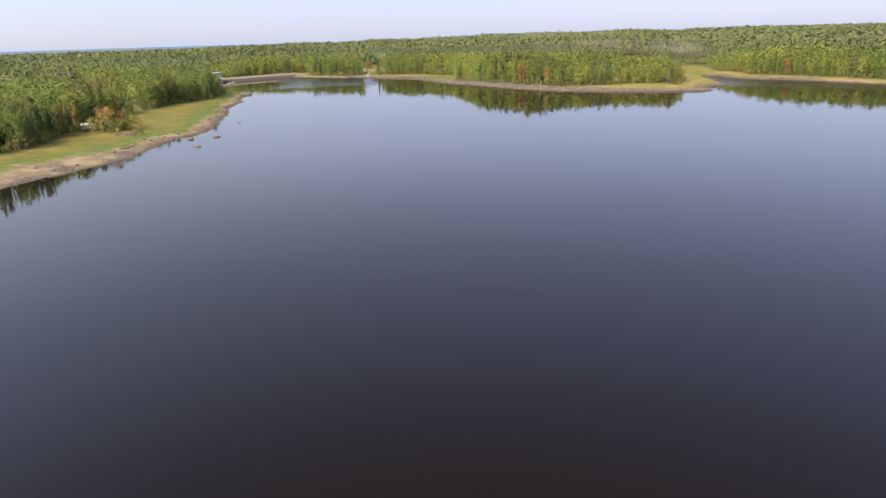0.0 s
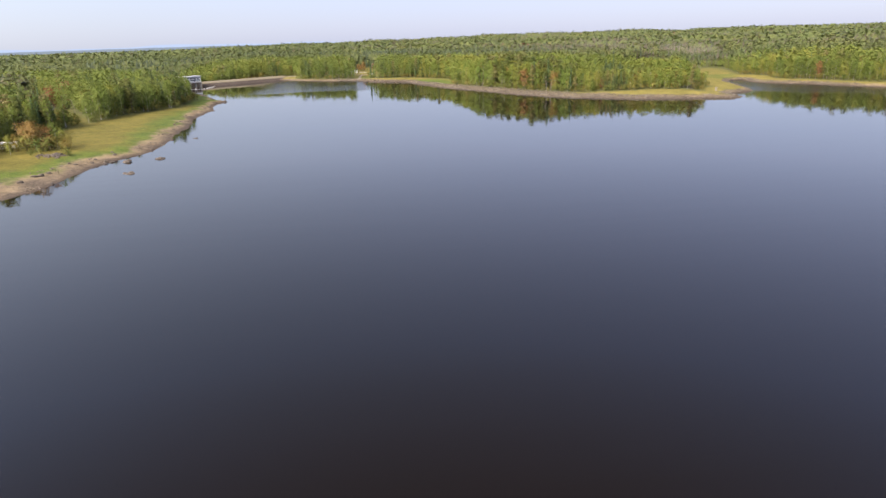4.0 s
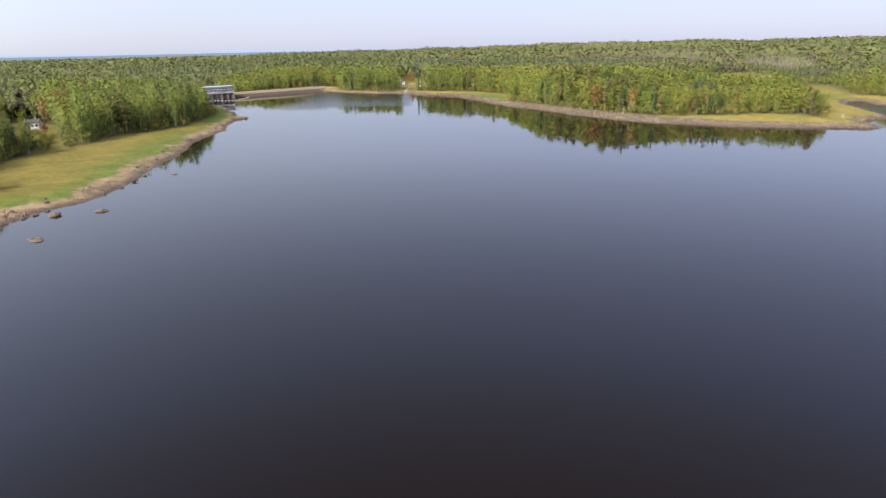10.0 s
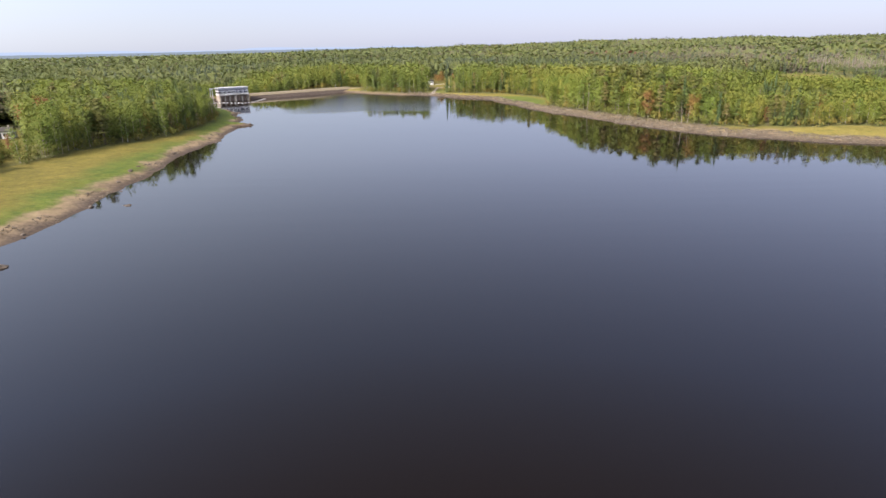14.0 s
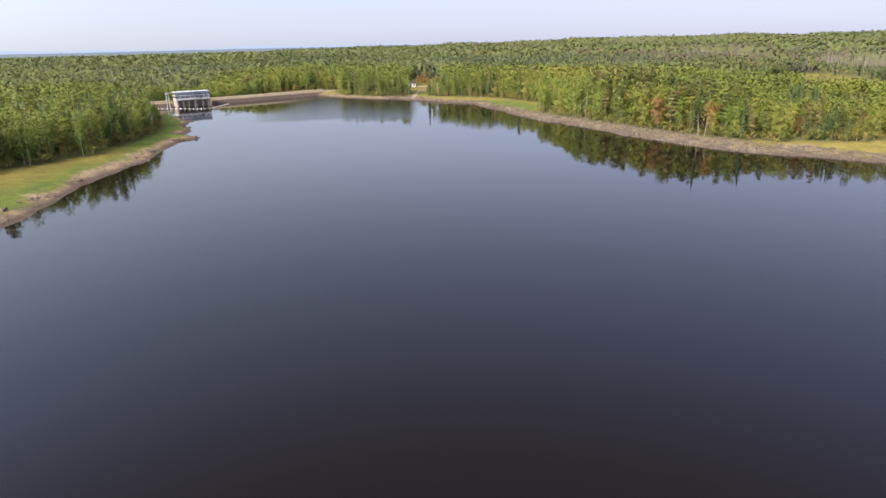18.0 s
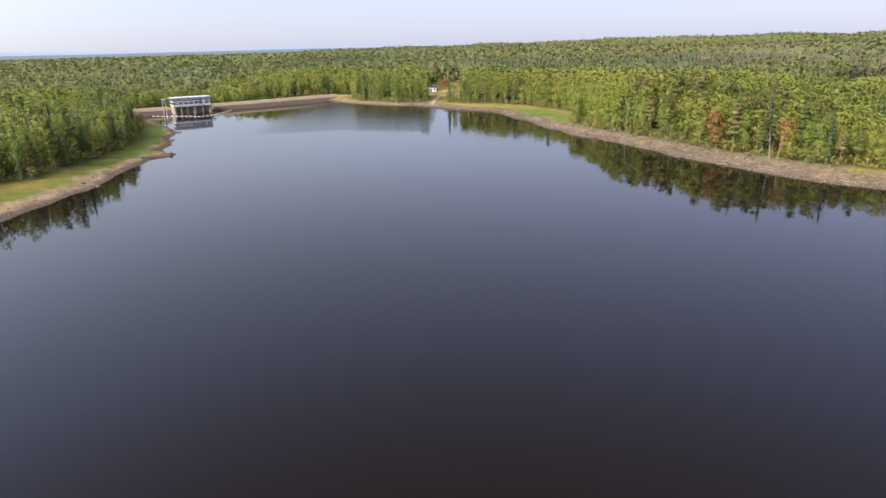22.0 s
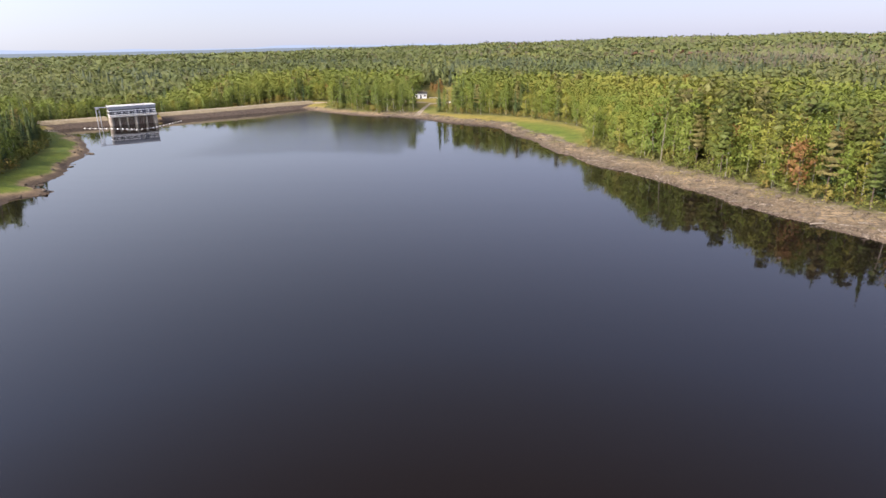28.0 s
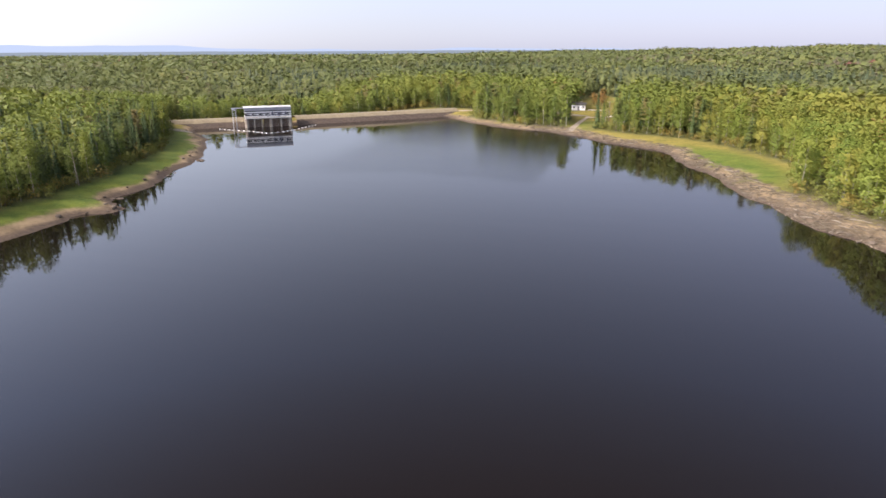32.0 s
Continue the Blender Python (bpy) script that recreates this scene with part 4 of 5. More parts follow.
# usual height, start of the crown (share of the height), widest reach
FORMS = {"aspen": (14.2, 0.15, 2.45), "birch": (13.2, 0.08, 3.0), "maple": (11.0, 0.12, 2.9), "red_maple": (11.0, 0.12, 2.9), "shrub": (3.0, 0.03, 1.5)}


def reach_at(kind, t):
    """Reach of a broadleaf crown at share t of its own depth: full below the middle, drawn in to a rounded top."""
    return FORMS[kind][2] * np.sqrt(np.clip(1 - np.abs(2 * np.clip(t, 0, 1) ** 0.85 - 1) ** 2.4, 0.04, 1))


def boughs(kind, seed):
    """Foot heights, reaches, bearings and rises of the boughs of a broadleaf crown."""
    g = np.random.default_rng(seed + 900)
    h, lo, w = FORMS[kind]
    m = 34 if kind != "shrub" else 12
    t = (np.arange(m) + g.uniform(0.1, 0.9, m)) / m
    lean = g.uniform(0, 2 * np.pi)
    az = np.arange(m) * 2.4 + g.uniform(-0.5, 0.5, m)
    r = reach_at(kind, t) * g.uniform(0.62, 1.12, m) * (1 + 0.16 * np.cos(az - lean))
    z = (lo + (1 - lo) * t * 0.95) * h
    return z, r, az, r * g.uniform(0.25, 0.75, m)


OCTA = np.array([(1, 0, 0), (0, 1, 0), (-1, 0, 0), (0, -1, 0), (0, 0, 1), (0, 0, -1)], float)
OCTA_FACES = np.array([(0, 1, 4), (1, 2, 4), (2, 3, 4), (3, 0, 4), (1, 0, 5), (2, 1, 5), (3, 2, 5), (0, 3, 5)])


def crown_core(kind, level, seed):
    """The twiggy inner mass of a crown, hidden under its clumps: rough lumps with uneven normals."""
    g = np.random.default_rng(seed + 500)
    if kind in ("spruce", "larch"):
        z = np.array({3: (2.2, 4.6, 7.0, 9.2, 11.2), 2: (2.4, 6.0, 9.6), 1: (3.0, 8.0), 0: (5.0,)}[level])
        c = np.stack([z * 0, z * 0, z + 0.6], 1)
        r = np.stack([1.3 * (1 - z / 15), 1.3 * (1 - z / 15), np.full(len(z), (2.3, 3.3, 4.4, 8.0)[3 - level])], 1)
    elif kind == "pine":
        z = np.array({3: (6.4, 8.2, 9.8, 11.4, 12.9), 2: (7.0, 9.6, 12.2), 1: (7.8, 11.2), 0: (9.8,)}[level])
        c = np.stack([z * 0, z * 0, z], 1) + g.normal(0, 0.5, (len(z), 3))
        w = 2.1 * (1 - (z - 6) / 11)
        r = np.stack([w, w, np.full(len(z), (0.75, 1.1, 1.7, 3.6)[3 - level])], 1)
    else:
        h, lo, w = FORMS[kind]
        t = np.array([0.5])
        c = np.stack([0 * t, 0 * t, (lo + (1 - lo) * t) * h], 1) + g.normal(0, 0.16, (len(t), 3)) * w
        rad = reach_at(kind, t) * (0.62 if level else 0.85)
        r = np.stack([rad, rad, np.full(len(t), (1 - lo) * h * (0.33 if level else 0.42))], 1)
    k = len(c)
    v = OCTA[None] * r[:, None] * g.uniform(0.72, 1.12, (k, 6, 1)) + g.normal(0, 0.12, (k, 6, 3)) * r[:, None] + c[:, None]
    a = g.uniform(0, 2 * np.pi, k)[:, None]
    d = v - c[:, None]
    v = np.stack([d[..., 0] * np.cos(a) - d[..., 1] * np.sin(a), d[..., 0] * np.sin(a) + d[..., 1] * np.cos(a), d[..., 2]], 2) + c[:, None]
    nm = (v - c[:, None]) / r[:, None] * 0.6 + (c * [0.4, 0.4, 0])[:, None] + np.array([0, 0, 0.35]) + g.normal(0, 0.3, v.shape)
    nm /= np.linalg.norm(nm, axis=2, keepdims=True)
    return v[:, OCTA_FACES].reshape(-1, 3, 3), nm[:, OCTA_FACES].reshape(-1, 3, 3)


def crown(kind, n, size, seed, level):
    if level >= 2 and kind in FORMS:
        return crown_clumps(kind, n, size, seed)
    a, b = crown_clumps(kind, n, size, seed), crown_core(kind, level, seed)
    return np.concatenate([a[0], b[0]]), np.concatenate([a[1], b[1]])


def crown_clumps(kind, n, size, seed):
    """Triangular leaf clumps of one tree, n x 3 x 3, for a tree of the kind's usual height."""
    g = np.random.default_rng(seed)
    if kind in ("spruce", "larch"):
        h = 15.0
        t = 1 - np.sqrt(g.uniform(0.0, 1, n))
        t = 0.06 + 0.94 * t
        whorl = np.clip(np.round(t * 16) / 16 + g.normal(0, 0.008, n), 0, 0.995)
        reach = 2.0 * (1 - whorl) ** 0.85 + 0.12
        az = g.uniform(0, 2 * np.pi, n)
        rr = reach * np.sqrt(g.uniform(0.15, 1, n)) * (0.8 + 0.3 * np.sin(5 * az + 9 * whorl * 3))
        c = np.stack([rr * np.cos(az), rr * np.sin(az), whorl * h - rr * 0.28], 1)
        out = np.stack([np.cos(az), np.sin(az), np.full(n, 0.9)], 1)
        s = size * (0.55 + 0.75 * (1 - t))
    elif kind == "pine":
        h = 15.0
        layers = np.array([0.38, 0.5, 0.6, 0.7, 0.79, 0.87, 0.95])
        k = g.integers(0, len(layers), n)
        lean = g.uniform(0, 2 * np.pi, len(layers))
        az = lean[k] + g.normal(0, 1.3, n)
        rr = (3.1 - 2.3 * (layers[k] - 0.38)) * np.sqrt(g.uniform(0.05, 1, n)) * (1.15 - 0.5 * layers[k])
        c = np.stack([rr * np.cos(az), rr * np.sin(az), layers[k] * h + 0.18 * rr + g.normal(0, 0.22, n)], 1)
        out = np.stack([0.4 * np.cos(az), 0.4 * np.sin(az), np.ones(n)], 1)
        s = size * g.uniform(0.7, 1.2, n)
    else:
        h = FORMS[kind][0]
        z, r, az, rise = boughs(kind, seed)
        k = g.choice(len(r), n, p=(r + 0.3) / (r + 0.3).sum())
        q = g.uniform(0.08, 1.0, n) ** 0.6
        fine = 0.20 * FORMS[kind][2] * (0.55 + 0.6 * q)
        c = np.stack([r[k] * q * np.cos(az[k]), r[k] * q * np.sin(az[k]), z[k] + rise[k] * q], 1) + g.normal(0, 1, (n, 3)) * fine[:, None] * [1, 1, 0.85]
        out = np.stack([np.cos(az[k]), np.sin(az[k]), np.full(n, 0.7)], 1) + g.normal(0, 0.4, (n, 3))
        s = size * g.uniform(0.6, 1.25, n)
    # shading normals that follow the crown's rounded form
    soft = out / np.linalg.norm(out, axis=1, keepdims=True) * 0.38 + np.stack([c[:, 0], c[:, 1], (c[:, 2] - 0.5 * h) * 0.7], 1) / (0.3 * h) * 0.6 + [0, 0, 0.42] + g.normal(0, 0.09, (n, 3))
    soft /= np.linalg.norm(soft, axis=1, keepdims=True)
    out = out + g.normal(0, 0.32, (n, 3))
    out /= np.linalg.norm(out, axis=1, keepdims=True)
    a = np.cross(out, g.normal(0, 1, (n, 3)))
    a /= np.linalg.norm(a, axis=1, keepdims=True)
    b = np.cross(out, a)
    s = s[:, None]
    tri = np.stack([c + a * s, c - 0.5 * a * s + 0.8 * b * s, c - 0.45 * a * s - 0.75 * b * s], 1)
    return tri, np.repeat(soft[:, None], 3, 1)


TRUNKS = {"aspen": (0.17, 12.6, BARK_PALE), "birch": (0.15, 11.8, BARK_PALE), "spruce": (0.20, 14.2, BARK_DARK), "pine": (0.21, 14.0, BARK_DARK),
          "maple": (0.2, 9.0, BARK_DARK), "red_maple": (0.2, 9.0, BARK_DARK), "shrub": (0.06, 2.0, BARK_DARK)}


def trunk_mesh(kind, seed):
    r, h, mat = TRUNKS[kind]
    g = random.Random(seed)
    bm = bmesh.new()
    p, n = Vector((0, 0, -0.6)), 4
    for i in range(n):
        q = Vector((g.uniform(-0.12, 0.12) * (i + 1) * 0.6, g.uniform(-0.12, 0.12) * (i + 1) * 0.6, h * (i + 1) / n))
        tube(p, q, r * (1 - 0.22 * i), r * (0.78 - 0.22 * i) + 0.01, 5, bm)
        p = q
    for i in range(4 if kind != "shrub" else 2):
        z = h * g.uniform(0.35, 0.8)
        a = g.uniform(0, 6.28)
        l = g.uniform(0.8, 1.7) * (1 if kind != "shrub" else 0.5)
        tube((0, 0, z), (l * math.cos(a), l * math.sin(a), z + l * (0.7 if kind not in ("spruce", "pine") else 0.05)), r * 0.35, 0.02, 4, bm)
    me = bpy.data.meshes.new("trunk")
    bm.to_mesh(me)
    bm.free()
    me.materials.append(mat)
    return me


def crown_mesh(kind, n, size, seed):
    tri, soft = crown(kind, n, size, seed, 3)
    n = len(tri)
    me = raw_mesh("crown", tri.reshape(-1, 3), np.arange(3 * n).reshape(-1, 3), [LEAVES[kind]])
    set_normals(me, soft.reshape(-1, 3))
    return me


TREE_LABELS = {"aspen": ("slender green aspen with pale trunk in the forest edge", "tree"),
               "birch": ("yellow-green birch with white trunk in the forest edge", "tree"),
               "spruce": ("dark pointed spruce standing among broadleaf trees", "tree"),
               "pine": ("olive pine with layered branches at the forest edge", "tree"),
               "maple": ("maple in dull orange autumn leaf", "tree"),
               "red_maple": ("maple in deep red autumn leaf", "tree"),
               "shrub": ("low leafy bush at the edge of the beach", "bush")}
SOURCES = {}
for _k, _n, _s in (("aspen", 960, 0.255), ("birch", 1040, 0.27), ("spruce", 780, 0.33), ("pine", 820, 0.32), ("maple", 1000, 0.27), ("red_maple", 1100, 0.26), ("shrub", 260, 0.2)):
    SOURCES[_k] = []
    for _i in range(5):
        _t = thing(_k + ("_tree" if _k != "shrub" else ""), pose(0, 0, -50), *TREE_LABELS[_k], _k.replace("_", " ") + " trees of the shore" if _k != "shrub" else "shore bushes")
        for _nm, _me in (("trunk", trunk_mesh(_k, 40 + _i)), ("crown", crown_mesh(_k, _n, _s, 60 + _i))):
            _o = new(_nm, _me)
            _o.parent = _t
        SOURCES[_k].append(_t)

PLACED = {k: 0 for k in SOURCES}


def plant(kind, x, y, size, g):
    i = PLACED[kind]
    PLACED[kind] += 1
    src = SOURCES[kind][i % 5]
    m = pose(x, y, ground_z(x, y), g.uniform(-3, 3), g.uniform(-3, 3), g.uniform(0, 360)) @ Matrix.Diagonal((size, size, size * g.uniform(0.92, 1.1), 1))
    if i < 5:
        src.matrix_world = m
        return src
    ob = copy_thing(src, m)
    ob.scale = m.to_scale()
    return ob


def forest_kinds(xy, g):
    """A kind for each place: mixed stands, darker conifers in patches."""
    n = len(xy)
    long = xy * [1.0, 0.55]
    patch = waves(long, 31, 210, 2) + 0.5 * waves(xy, 32, 60, 2)
    u = np.clip(0.5 + 0.42 * waves(xy, 39, 46, 2) + g.uniform(-0.3, 0.3, n), 0, 1)
    spruce = np.clip(0.07 + 0.55 * patch + 0.28 * np.clip((np.hypot(xy[:, 0], xy[:, 1] - 150) - 750) / 500, 0, 1), 0.03, 0.85)
    kinds = np.full(n, "aspen", dtype="<U12")
    kinds[u < 0.5 + 0.35 * np.clip(waves(long, 33, 260, 2), -1, 1) + 0.25 * np.clip((xy[:, 0] - 40) / 40, -0.6, 1)] = "birch"
    kinds[u < spruce + 0.09] = "pine"
    kinds[u < spruce] = "spruce"
    kinds[g.uniform(0, 1, n) > 0.99] = "maple"
    away = np.clip((np.hypot(xy[:, 0], xy[:, 1] - 150) - 560) / 150, 0, 1) * np.clip((xy[:, 0] + 120) / 200, 0, 1)
    kinds[g.uniform(0, 1, n) < 0.85 * away * np.clip(waves(long, 35, 330, 2) * 2.2 - 0.35, 0, 1)] = "larch"
    kinds[g.uniform(0, 1, n) < 0.85 * (blob(xy, 118, 500, 46, 95, -0.55) + blob(xy, 150, 600, 50, 30))] = "birch"
    kinds[g.uniform(0, 1, n) < 0.35 * blob(xy, 122, 450, 30, 60, -0.4)] = "pine"
    # west bank greener by kind; extra dark spruce stands in for its shade
    west = xy[:, 0] < -58
    kinds[west & (kinds == "birch") & (g.uniform(0, 1, n) < 0.75)] = "aspen"
    kinds[g.uniform(0, 1, n) < 0.36 * blob(xy, -115, 470, 50, 85)] = "spruce"
    dark = blob(xy, 255, 560, 22, 50, -0.2) + blob(xy, 205, 668, 34, 26) + blob(xy, 120, 770, 130, 62, -0.5) + blob(xy, -20, 900, 160, 50) + 0.8 * blob(xy, -230, 800, 90, 60)
    kinds[g.uniform(0, 1, n) < 0.88 * dark] = "spruce"
    brown = blob(xy, 300, 985, 190, 150) + blob(xy, 290, 800, 60, 110) + 0.7 * blob(xy, 470, 760, 110, 140) + 0.5 * blob(xy, 330, 540, 30, 60)
    kinds[g.uniform(0, 1, n) < 0.72 * brown] = "larch"
    kinds[g.uniform(0, 1, n) < 0.25 * blob(xy, 340, 900, 160, 200)] = "spruce"
    red = 0.9 * blob(xy, 255, 1010, 34, 90) + 0.22 * blob(xy, 140, 545, 30, 30) + 0.5 * blob(xy, -150, 520, 12, 10) + 0.3 * blob(xy, 12, 712, 26, 16) + 0.05 * blob(xy, 120, 470, 40, 70)
    kinds[g.uniform(0, 1, n) < 0.75 * red] = "maple"
    kinds[(kinds == "maple") & (xy[:, 1] > 860)] = "red_maple"
    return kinds


def stature(xy):
    """How tall the trees grow: low scrub on the east point and round the bog field."""
    low = 0.6 * blob(xy, 255, 530, 62, 70, -0.2) + 0.28 * blob(xy, 185, 390, 60, 40) - 0.26 * blob(xy, 108, 450, 26, 60, -0.3) + 0.5 * blob(xy, 340, 640, 50, 70) + 0.45 * blob(xy, 36, 735, 24, 30) + 0.55 * blob(xy, 374, 716, 24, 66, -0.1) + 0.5 * blob(xy, 395, 960, 52, 135, 0.35)
    return np.clip(1 - low, 0.40, 1.2) * (1 + 0.10 * waves(xy, 36, 70, 2))


def scatter(lo, hi, step, g):
    gx, gy = np.meshgrid(np.arange(lo[0], hi[0], step), np.arange(lo[1], hi[1], step))
    xy = np.stack([gx.ravel(), gy.ravel()], 1) + g.uniform(-0.45, 0.45, (gx.size, 2)) * step
    return xy


def in_sight(xy, margin=0.0):
    """The wedge of land ahead of the flight."""
    a = np.degrees(np.arctan2(xy[:, 0] - 10, xy[:, 1] - 60))
    return (a > -50 - margin) & (a < 47 + margin)


def build_forest():
    g = np.random.default_rng(17)
    near = scatter((-330, 120), (430, 900), 3.45, g)
    d, b, s = shore(near)
    keep = (d > s) & (d < s + 30) & (cleared(near) < 0.45) & (near[:, 1] > 130) & in_sight(near, 12)
    near, d, s, b = near[keep], d[keep], s[keep], b[keep]
    kinds = forest_kinds(near, g)
    kinds[kinds == "larch"] = "pine"
    depth = d - s
    cap = {"aspen": 300, "birch": 300, "spruce": 200, "pine": 120, "maple": 30}
    single = np.zeros(len(near), bool)
    for k, n in cap.items():
        idx = np.where(kinds == k)[0]
        single[idx[np.argsort(depth[idx])[:n]]] = True
    tall = stature(near)
    for i in np.where(single)[0]:
        plant(kinds[i], *near[i], tall[i] * g.uniform(0.78, 1.08) * (1 - 0.42 * g.uniform(0, 1) * np.exp(-depth[i] / 4)), g)
    rest = near[~single]
    for k, x, y, size in (("spruce", 118.2, 417.5, 1.24), ("spruce", 125.5, 414, 1.2), ("pine", 111.5, 429, 1.15), ("pine", 104, 440, 1.0), ("maple", -87.5, 252, 0.84), ("maple", -84.2, 253.5, 0.66), ("maple", -90.6, 253.4, 0.72), ("maple", -90, 257.5, 0.75), ("maple", -104.5, 257, 0.85), ("maple", -101, 255.5, 0.6), ("maple", -109, 262, 0.9), ("shrub", -97, 252, 0.9), ("shrub", -99.4, 252.6, 1.0), ("birch", -94.6, 251.2, 0.36), ("birch", -81.5, 257, 0.5), ("aspen", -84, 259, 0.55), ("shrub", -86, 249.5, 1.5), ("shrub", -89.5, 250.5, 1.6), ("shrub", -83.5, 251.5, 1.4), ("shrub", -93, 252, 1.6), ("shrub", -98.5, 250.5, 1.1), ("shrub", -95.8, 251.5, 0.8), ("birch", -94, 261, 0.5), ("birch", -101.5, 259, 0.8), ("red_maple", -134, 403, 1.25), ("red_maple", -138.5, 405, 1.2), ("red_maple", -142, 401, 1.0), ("red_maple", -147, 409, 0.9), ("red_maple", -118, 352, 0.45),
                          ("shrub", -83, 254, 1.5), ("shrub", -80, 256, 1.4), ("shrub", -85, 257, 1.6), ("shrub", -91, 258, 1.7), ("shrub", -78.5, 252, 1.2), ("maple", 139, 432, 0.85), ("maple", 148, 606, 1.1), ("maple", 93, 536, 0.9), ("maple", 92, 503, 0.8), ("maple", 191, 508, 1.0), ("maple", 153, 598, 1.0),
                          ("birch", -92, 246, 0.45), ("birch", -104, 262, 0.7), ("aspen", -106, 250, 0.75), ("shrub", -104.5, 249, 1.6)):
        plant(k, x, y, size, g)
    for x, y in ((27, 628), (29, 634), (30.5, 641), (26.5, 616), (14, 640), (11, 637), (9, 642), (32, 622), (-76, 243.5), (-74.5, 242), (-82.5, 243.5), (-85, 243)):
        plant("shrub", x, y, g.uniform(0.6, 0.95), g)
    for _ in range(26):
        plant("maple" if g.uniform() < 0.35 else "shrub", 27 + g.uniform(-8, 8), 700 + g.uniform(-14, 34), g.uniform(0.24, 0.4) if g.uniform() < 0.35 else g.uniform(0.4, 0.8), g)
    for _ in range(64):
        f = g.uniform(0, 1)
        plant("shrub", -105 - 15 * f + g.uniform(-5, 5), 316 + 34 * f + g.uniform(-5, 5), g.uniform(0.6, 1.35), g)
    edge = scatter((-200, 140), (330, 690), 2.3, g)
    d, b, s = shore(edge)
    ok = (d > s - 2.0) & (d < s + 3.5) & (cleared(edge) < 0.3) & in_sight(edge, 8)
    edge = edge[ok]
    order = g.permutation(len(edge))
    for i in order[:270]:
        plant("shrub", *edge[i], g.uniform(0.55, 1.45), g)
    bushes = edge[order[270:]]
    inner = scatter((-330, 120), (430, 900), 4.3, g)
    d, b, s = shore(inner)
    deep = s + 78 + 52 * (np.hypot(inner[:, 0] - 75, inner[:, 1] - 360) < 215)
    inner = inner[(d >= s + 30) & (d < deep) & (cleared(inner) < 0.45) & (inner[:, 1] > 130) & in_sight(inner, 8)]
    close = np.hypot(inner[:, 0] - 45, inner[:, 1] - 330) < 235
    mid = scatter((-700, 150), (900, 1250), 5.7, g)
    d, b, s = shore(mid)
    keep = (d > s + 78 + 52 * (np.hypot(mid[:, 0] - 75, mid[:, 1] - 360) < 215)) & (d < 420) & (cleared(mid) < 0.45) & in_sight(mid, 6)
    mid = mid[keep]
    ahead = np.hypot(mid[:, 0] - 20, mid[:, 1] - 330) < 460
    far = np.concatenate([scatter((-2100, 300), (2100, 1500), 12.3, g), scatter((-2600, 1500), (2600, 2750), 15.0, g)])
    d, b, s = shore(far)
    keep = (d >= 420) & in_sight(far, 2) & (np.hypot(far[:, 0] - 30, far[:, 1] - 200) < 2500) & (cleared(far) < 0.45)
    far = far[keep]
    for name, xy, n, size, grow, level in (("bush_belt", bushes, 46, 0.30, 1.0, 2), ("near_forest", rest, 190, 0.44, 1.0, 2), ("inner_forest", inner[close], 200, 0.39, 1.03, 2), ("back_forest", inner[~close], 88, 0.66, 1.03, 2), ("mid_forest", mid[ahead], 46, 0.74, 1.06, 1), ("outer_forest", mid[~ahead], 22, 1.1, 1.06, 1), ("far_forest", far, 6, 2.0, 1.15, 0)):
        ks = forest_kinds(xy, g) if name != "bush_belt" else np.full(len(xy), "shrub")
        d, b, s = shore(xy)
        z = height(xy, d, b)
        for k in sorted(set(ks)):
            idx = np.where(ks == k)[0]
            made = [crown(k, n, size, 100 + j, level) for j in range(6)]
            shapes, softs = np.stack([q[0] for q in made]), np.stack([q[1] for q in made])
            pick = g.integers(0, 6, len(idx))
            rot, sc = g.uniform(0, 2 * np.pi, len(idx)), g.uniform(*((0.9, 1.06) if name == 'far_forest' else (0.78, 1.12)), len(idx)) * grow * (stature(xy[idx]) if name != 'bush_belt' else 1)
            tri = shapes[pick].reshape(len(idx), -1, 3)
            c, sn = np.cos(rot)[:, None], np.sin(rot)[:, None]
            tri = tri * np.array({'near_forest': (1.12, 1.12, 1.0), 'inner_forest': (1.2, 1.2, 1.0), 'back_forest': (1.25, 1.25, 1.0), 'mid_forest': (1.4, 1.4, 1.0), 'outer_forest': (1.4, 1.4, 1.0), 'far_forest': (1.7, 1.7, 1.0)}.get(name, (1.0, 1.0, 1.0)))
            v = np.stack([tri[..., 0] * c - tri[..., 1] * sn, tri[..., 0] * sn + tri[..., 1] * c, tri[..., 2]], 2) * sc[:, None, None]
            v += np.c_[xy[idx], z[idx]][:, None]
            nm = softs[pick].reshape(len(idx), -1, 3)
            nm = np.stack([nm[..., 0] * c - nm[..., 1] * sn, nm[..., 0] * sn + nm[..., 1] * c, nm[..., 2]], 2)
            each = shapes.shape[1]
            m = len(idx) * each
            me = raw_mesh(name, v.reshape(-1, 3), np.arange(3 * m).reshape(-1, 3), [(HAZED_LEAVES if name in ("mid_forest", "outer_forest", "far_forest") else FOREST_LEAVES)[k]])
            me.attributes.new("tint", "FLOAT", "POINT").data.foreach_set("value", np.repeat(np.clip(0.5 + 0.3 * waves(xy[idx] * [1, 0.6], 37, 150, 3) + g.uniform(-0.4, 0.4, len(idx)) * (1.0 if name in ('near_forest', 'bush_belt') else 0.5) * 0.75, 0, 1), 3 * each).astype(np.float32))
            set_normals(me, nm.reshape(-1, 3))
            tagged(new(k + "_" + name, me), "mixed boreal forest of %s trees behind the shore" % k, "forest", kind="stuff")
    return len(near), single.sum(), len(mid), len(far)


print("forest", build_forest())


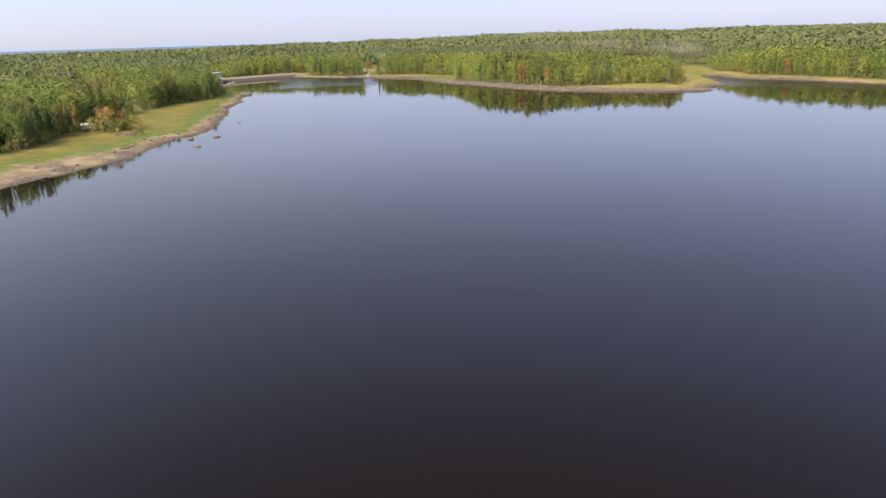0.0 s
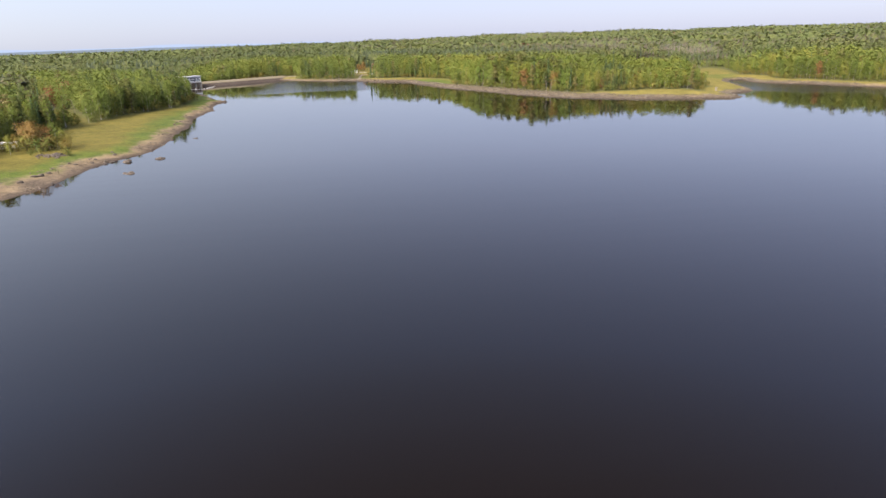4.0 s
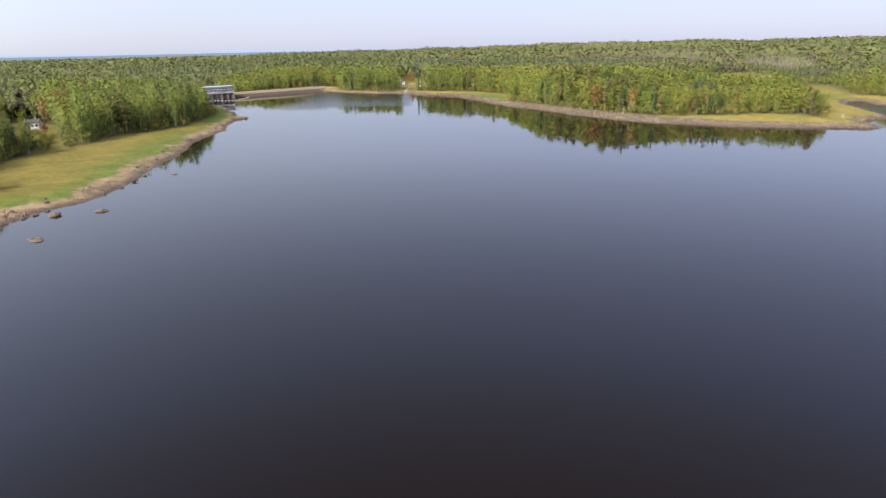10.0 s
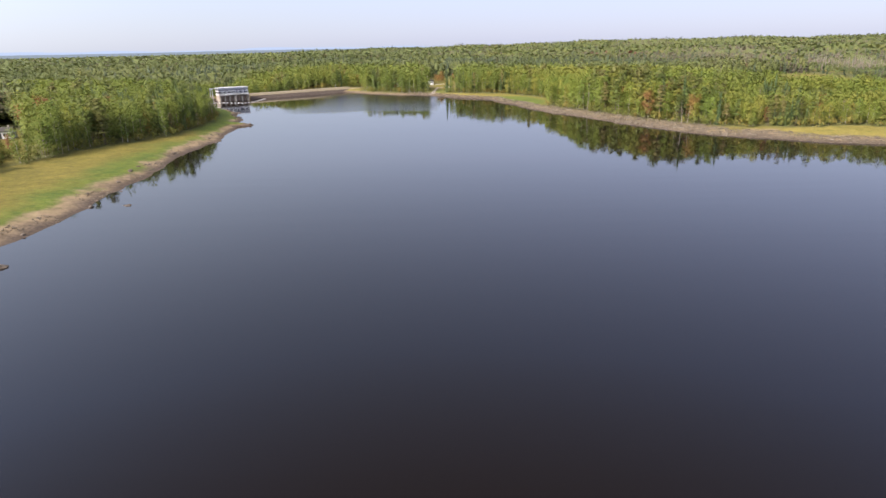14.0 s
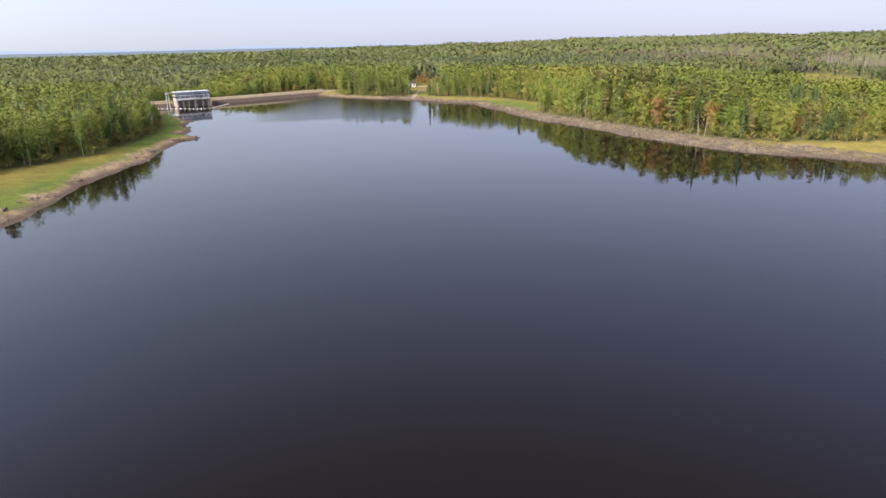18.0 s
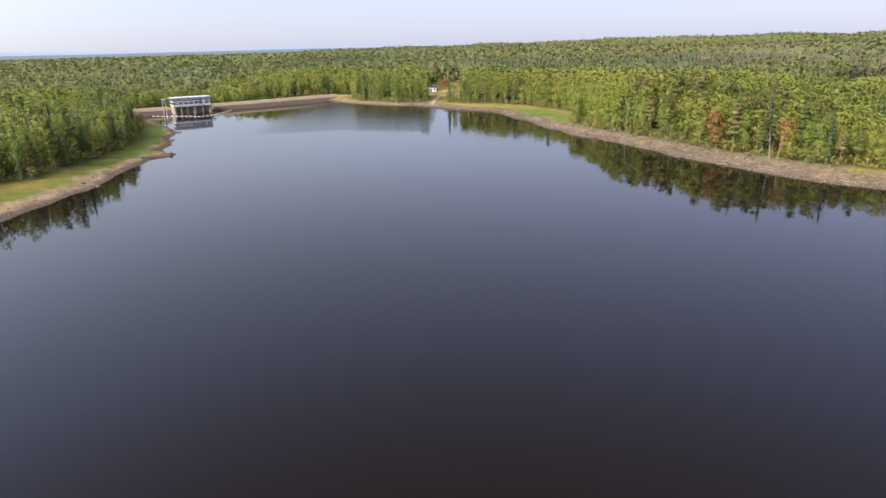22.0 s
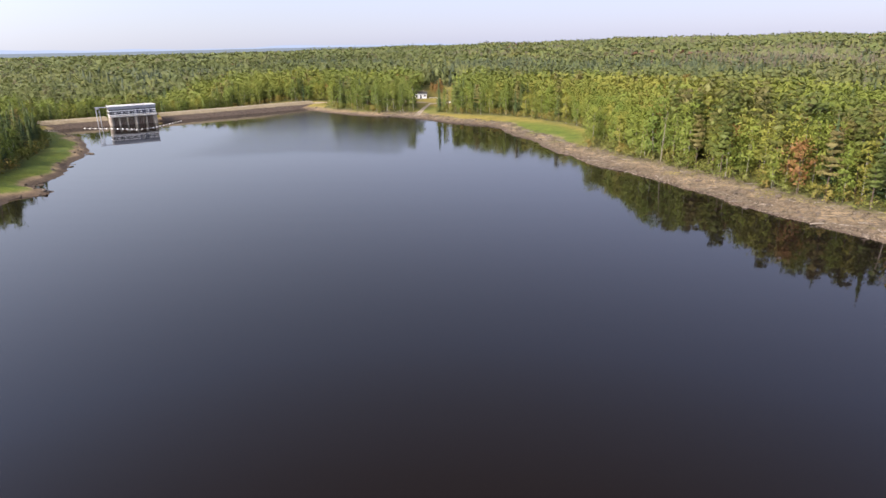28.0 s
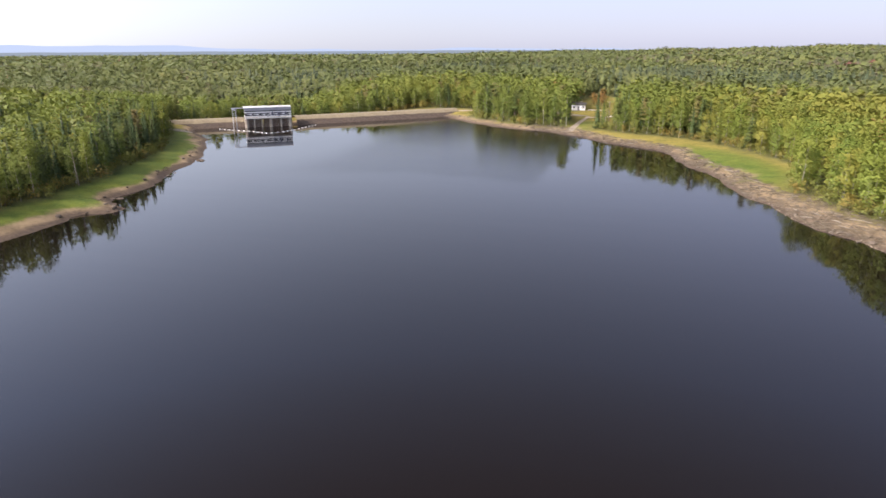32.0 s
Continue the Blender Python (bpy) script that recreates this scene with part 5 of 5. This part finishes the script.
def understorey(lo, hi, step, name, test):
    """Young growth that fills the stand below the crowns: one uneven leafy sheet."""
    g = np.random.default_rng(29)
    X, Y = np.meshgrid(np.arange(lo[0], hi[0], step), np.arange(lo[1], hi[1], step))
    xy = np.stack([X.ravel(), Y.ravel()], 1) + g.uniform(-0.35, 0.35, (X.size, 2)) * step
    seen = in_sight(xy, 6)
    depth = np.full(len(xy), -9.0)
    z = np.zeros(len(xy))
    d, b, s = shore(xy[seen])
    depth[seen] = np.where(test(d) & (np.max([blob(xy[seen], c[0], c[1], c[2] + 9, c[3] + 9, *c[4:]) for c in CLEARINGS], axis=0) < 0.02), d - s, -9)
    z[seen] = height(xy[seen], d, b)
    up = (7.8 if step < 5 else 9.9) * np.clip((depth - 8) / 9, 0, 1) ** 0.7 * np.clip(stature(xy), 0, 1) ** 3 * (1 + 0.06 * waves(xy, 38, 17, 2)) + g.uniform(-1.2, 1.2, len(xy)) * min(step / 3, 2)
    nx = X.shape[1]
    i = (np.arange(X.shape[0] - 1)[:, None] * nx + np.arange(nx - 1)[None]).ravel()
    f = np.stack([i, i + 1, i + nx + 1, i + nx], 1)
    f = f[(depth[f] > 8).all(1)]
    used = np.unique(f)
    at = np.zeros(len(xy), int)
    at[used] = np.arange(len(used))
    me = raw_mesh(name, np.c_[xy, z + up][used], at[f], [YOUNG_GROWTH])
    me.polygons.foreach_set("use_smooth", np.ones(len(f), bool))
    me.attributes.new("tint", "FLOAT", "POINT").data.foreach_set("value", np.clip(0.5 + 0.3 * waves(xy[used] * [1, 0.6], 37, 150, 3) + g.uniform(-0.5, 0.5, len(used)), 0, 1).astype(np.float32))
    tagged(new(name, me), "dense green understorey of young trees beneath the canopy", "undergrowth", kind="stuff")


understorey((-330, 120), (430, 900), 2.9, "understorey", lambda d: d < 130)
understorey((-1500, 150), (1700, 2300), 11.0, "far_understorey", lambda d: d > 112)

# ---- grey stand of dead trees beyond the yellow field ----


def dead_stand():
    g = np.random.default_rng(71)
    xy = scatter((280, 600), (520, 1150), 3.0, g)
    belt = np.maximum(blob(xy, 374, 716, 20, 62, -0.1), 0.8 * blob(xy, 395, 960, 48, 130, 0.35))
    xy = xy[belt * (0.6 + 0.4 * waves(xy, 44, 50, 2)) > 0.4 + 0.2 * g.uniform(0, 1, len(xy))]
    d, b, s = shore(xy)
    z = height(xy, d, b)
    h = g.uniform(8, 14, len(xy))
    lean = g.normal(0, 0.5, (len(xy), 2))
    base = np.array([(0.17, 0), (-0.085, 0.15), (-0.085, -0.15)])
    low = np.concatenate([xy[:, None] + base[None], np.repeat(z[:, None, None] - 0.5, 3, 1)], 2)
    top = np.concatenate([xy[:, None] + lean[:, None] + base[None] * 0.3, np.repeat((z + h)[:, None, None], 3, 1)], 2)
    v = np.concatenate([low, top], 1)
    f = np.array([(0, 1, 4, 3), (1, 2, 5, 4), (2, 0, 3, 5)])
    f = (f[None] + np.arange(len(xy))[:, None, None] * 6).reshape(-1, 4)
    tagged(new("dead_stand", raw_mesh("dead_stand", v.reshape(-1, 3), f, [DEAD_WOOD])), "grey stand of dead trees behind the yellow field", "dead trees", kind="stuff")


dead_stand()


# ---- distant ridges at the edge of sight, their haze painted in as a blue glow ----


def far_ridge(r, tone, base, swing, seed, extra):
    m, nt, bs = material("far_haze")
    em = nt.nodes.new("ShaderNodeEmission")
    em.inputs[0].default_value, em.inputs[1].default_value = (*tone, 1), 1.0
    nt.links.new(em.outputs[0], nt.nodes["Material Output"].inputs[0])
    a = np.radians(np.arange(-75, 76, 0.4))
    xy = np.stack([r * np.sin(a), r * np.cos(a)], 1)
    top = base + swing * np.clip(waves(np.stack([a * 1000, a * 0], 1), seed, 420, 4), -0.7, 1.4) + extra * np.exp(-((np.degrees(a) + 42) / 9) ** 2)
    v = np.concatenate([np.c_[xy, np.full(len(a), -40.0)], np.c_[xy, top]])
    n = len(a)
    i = np.arange(n - 1)
    tagged(new("backdrop", raw_mesh("backdrop", v, np.stack([i, i + 1, i + n + 1, i + n], 1), [m])), "hills on the far horizon glowing in painted pale blue haze", "backdrop", kind="structure")


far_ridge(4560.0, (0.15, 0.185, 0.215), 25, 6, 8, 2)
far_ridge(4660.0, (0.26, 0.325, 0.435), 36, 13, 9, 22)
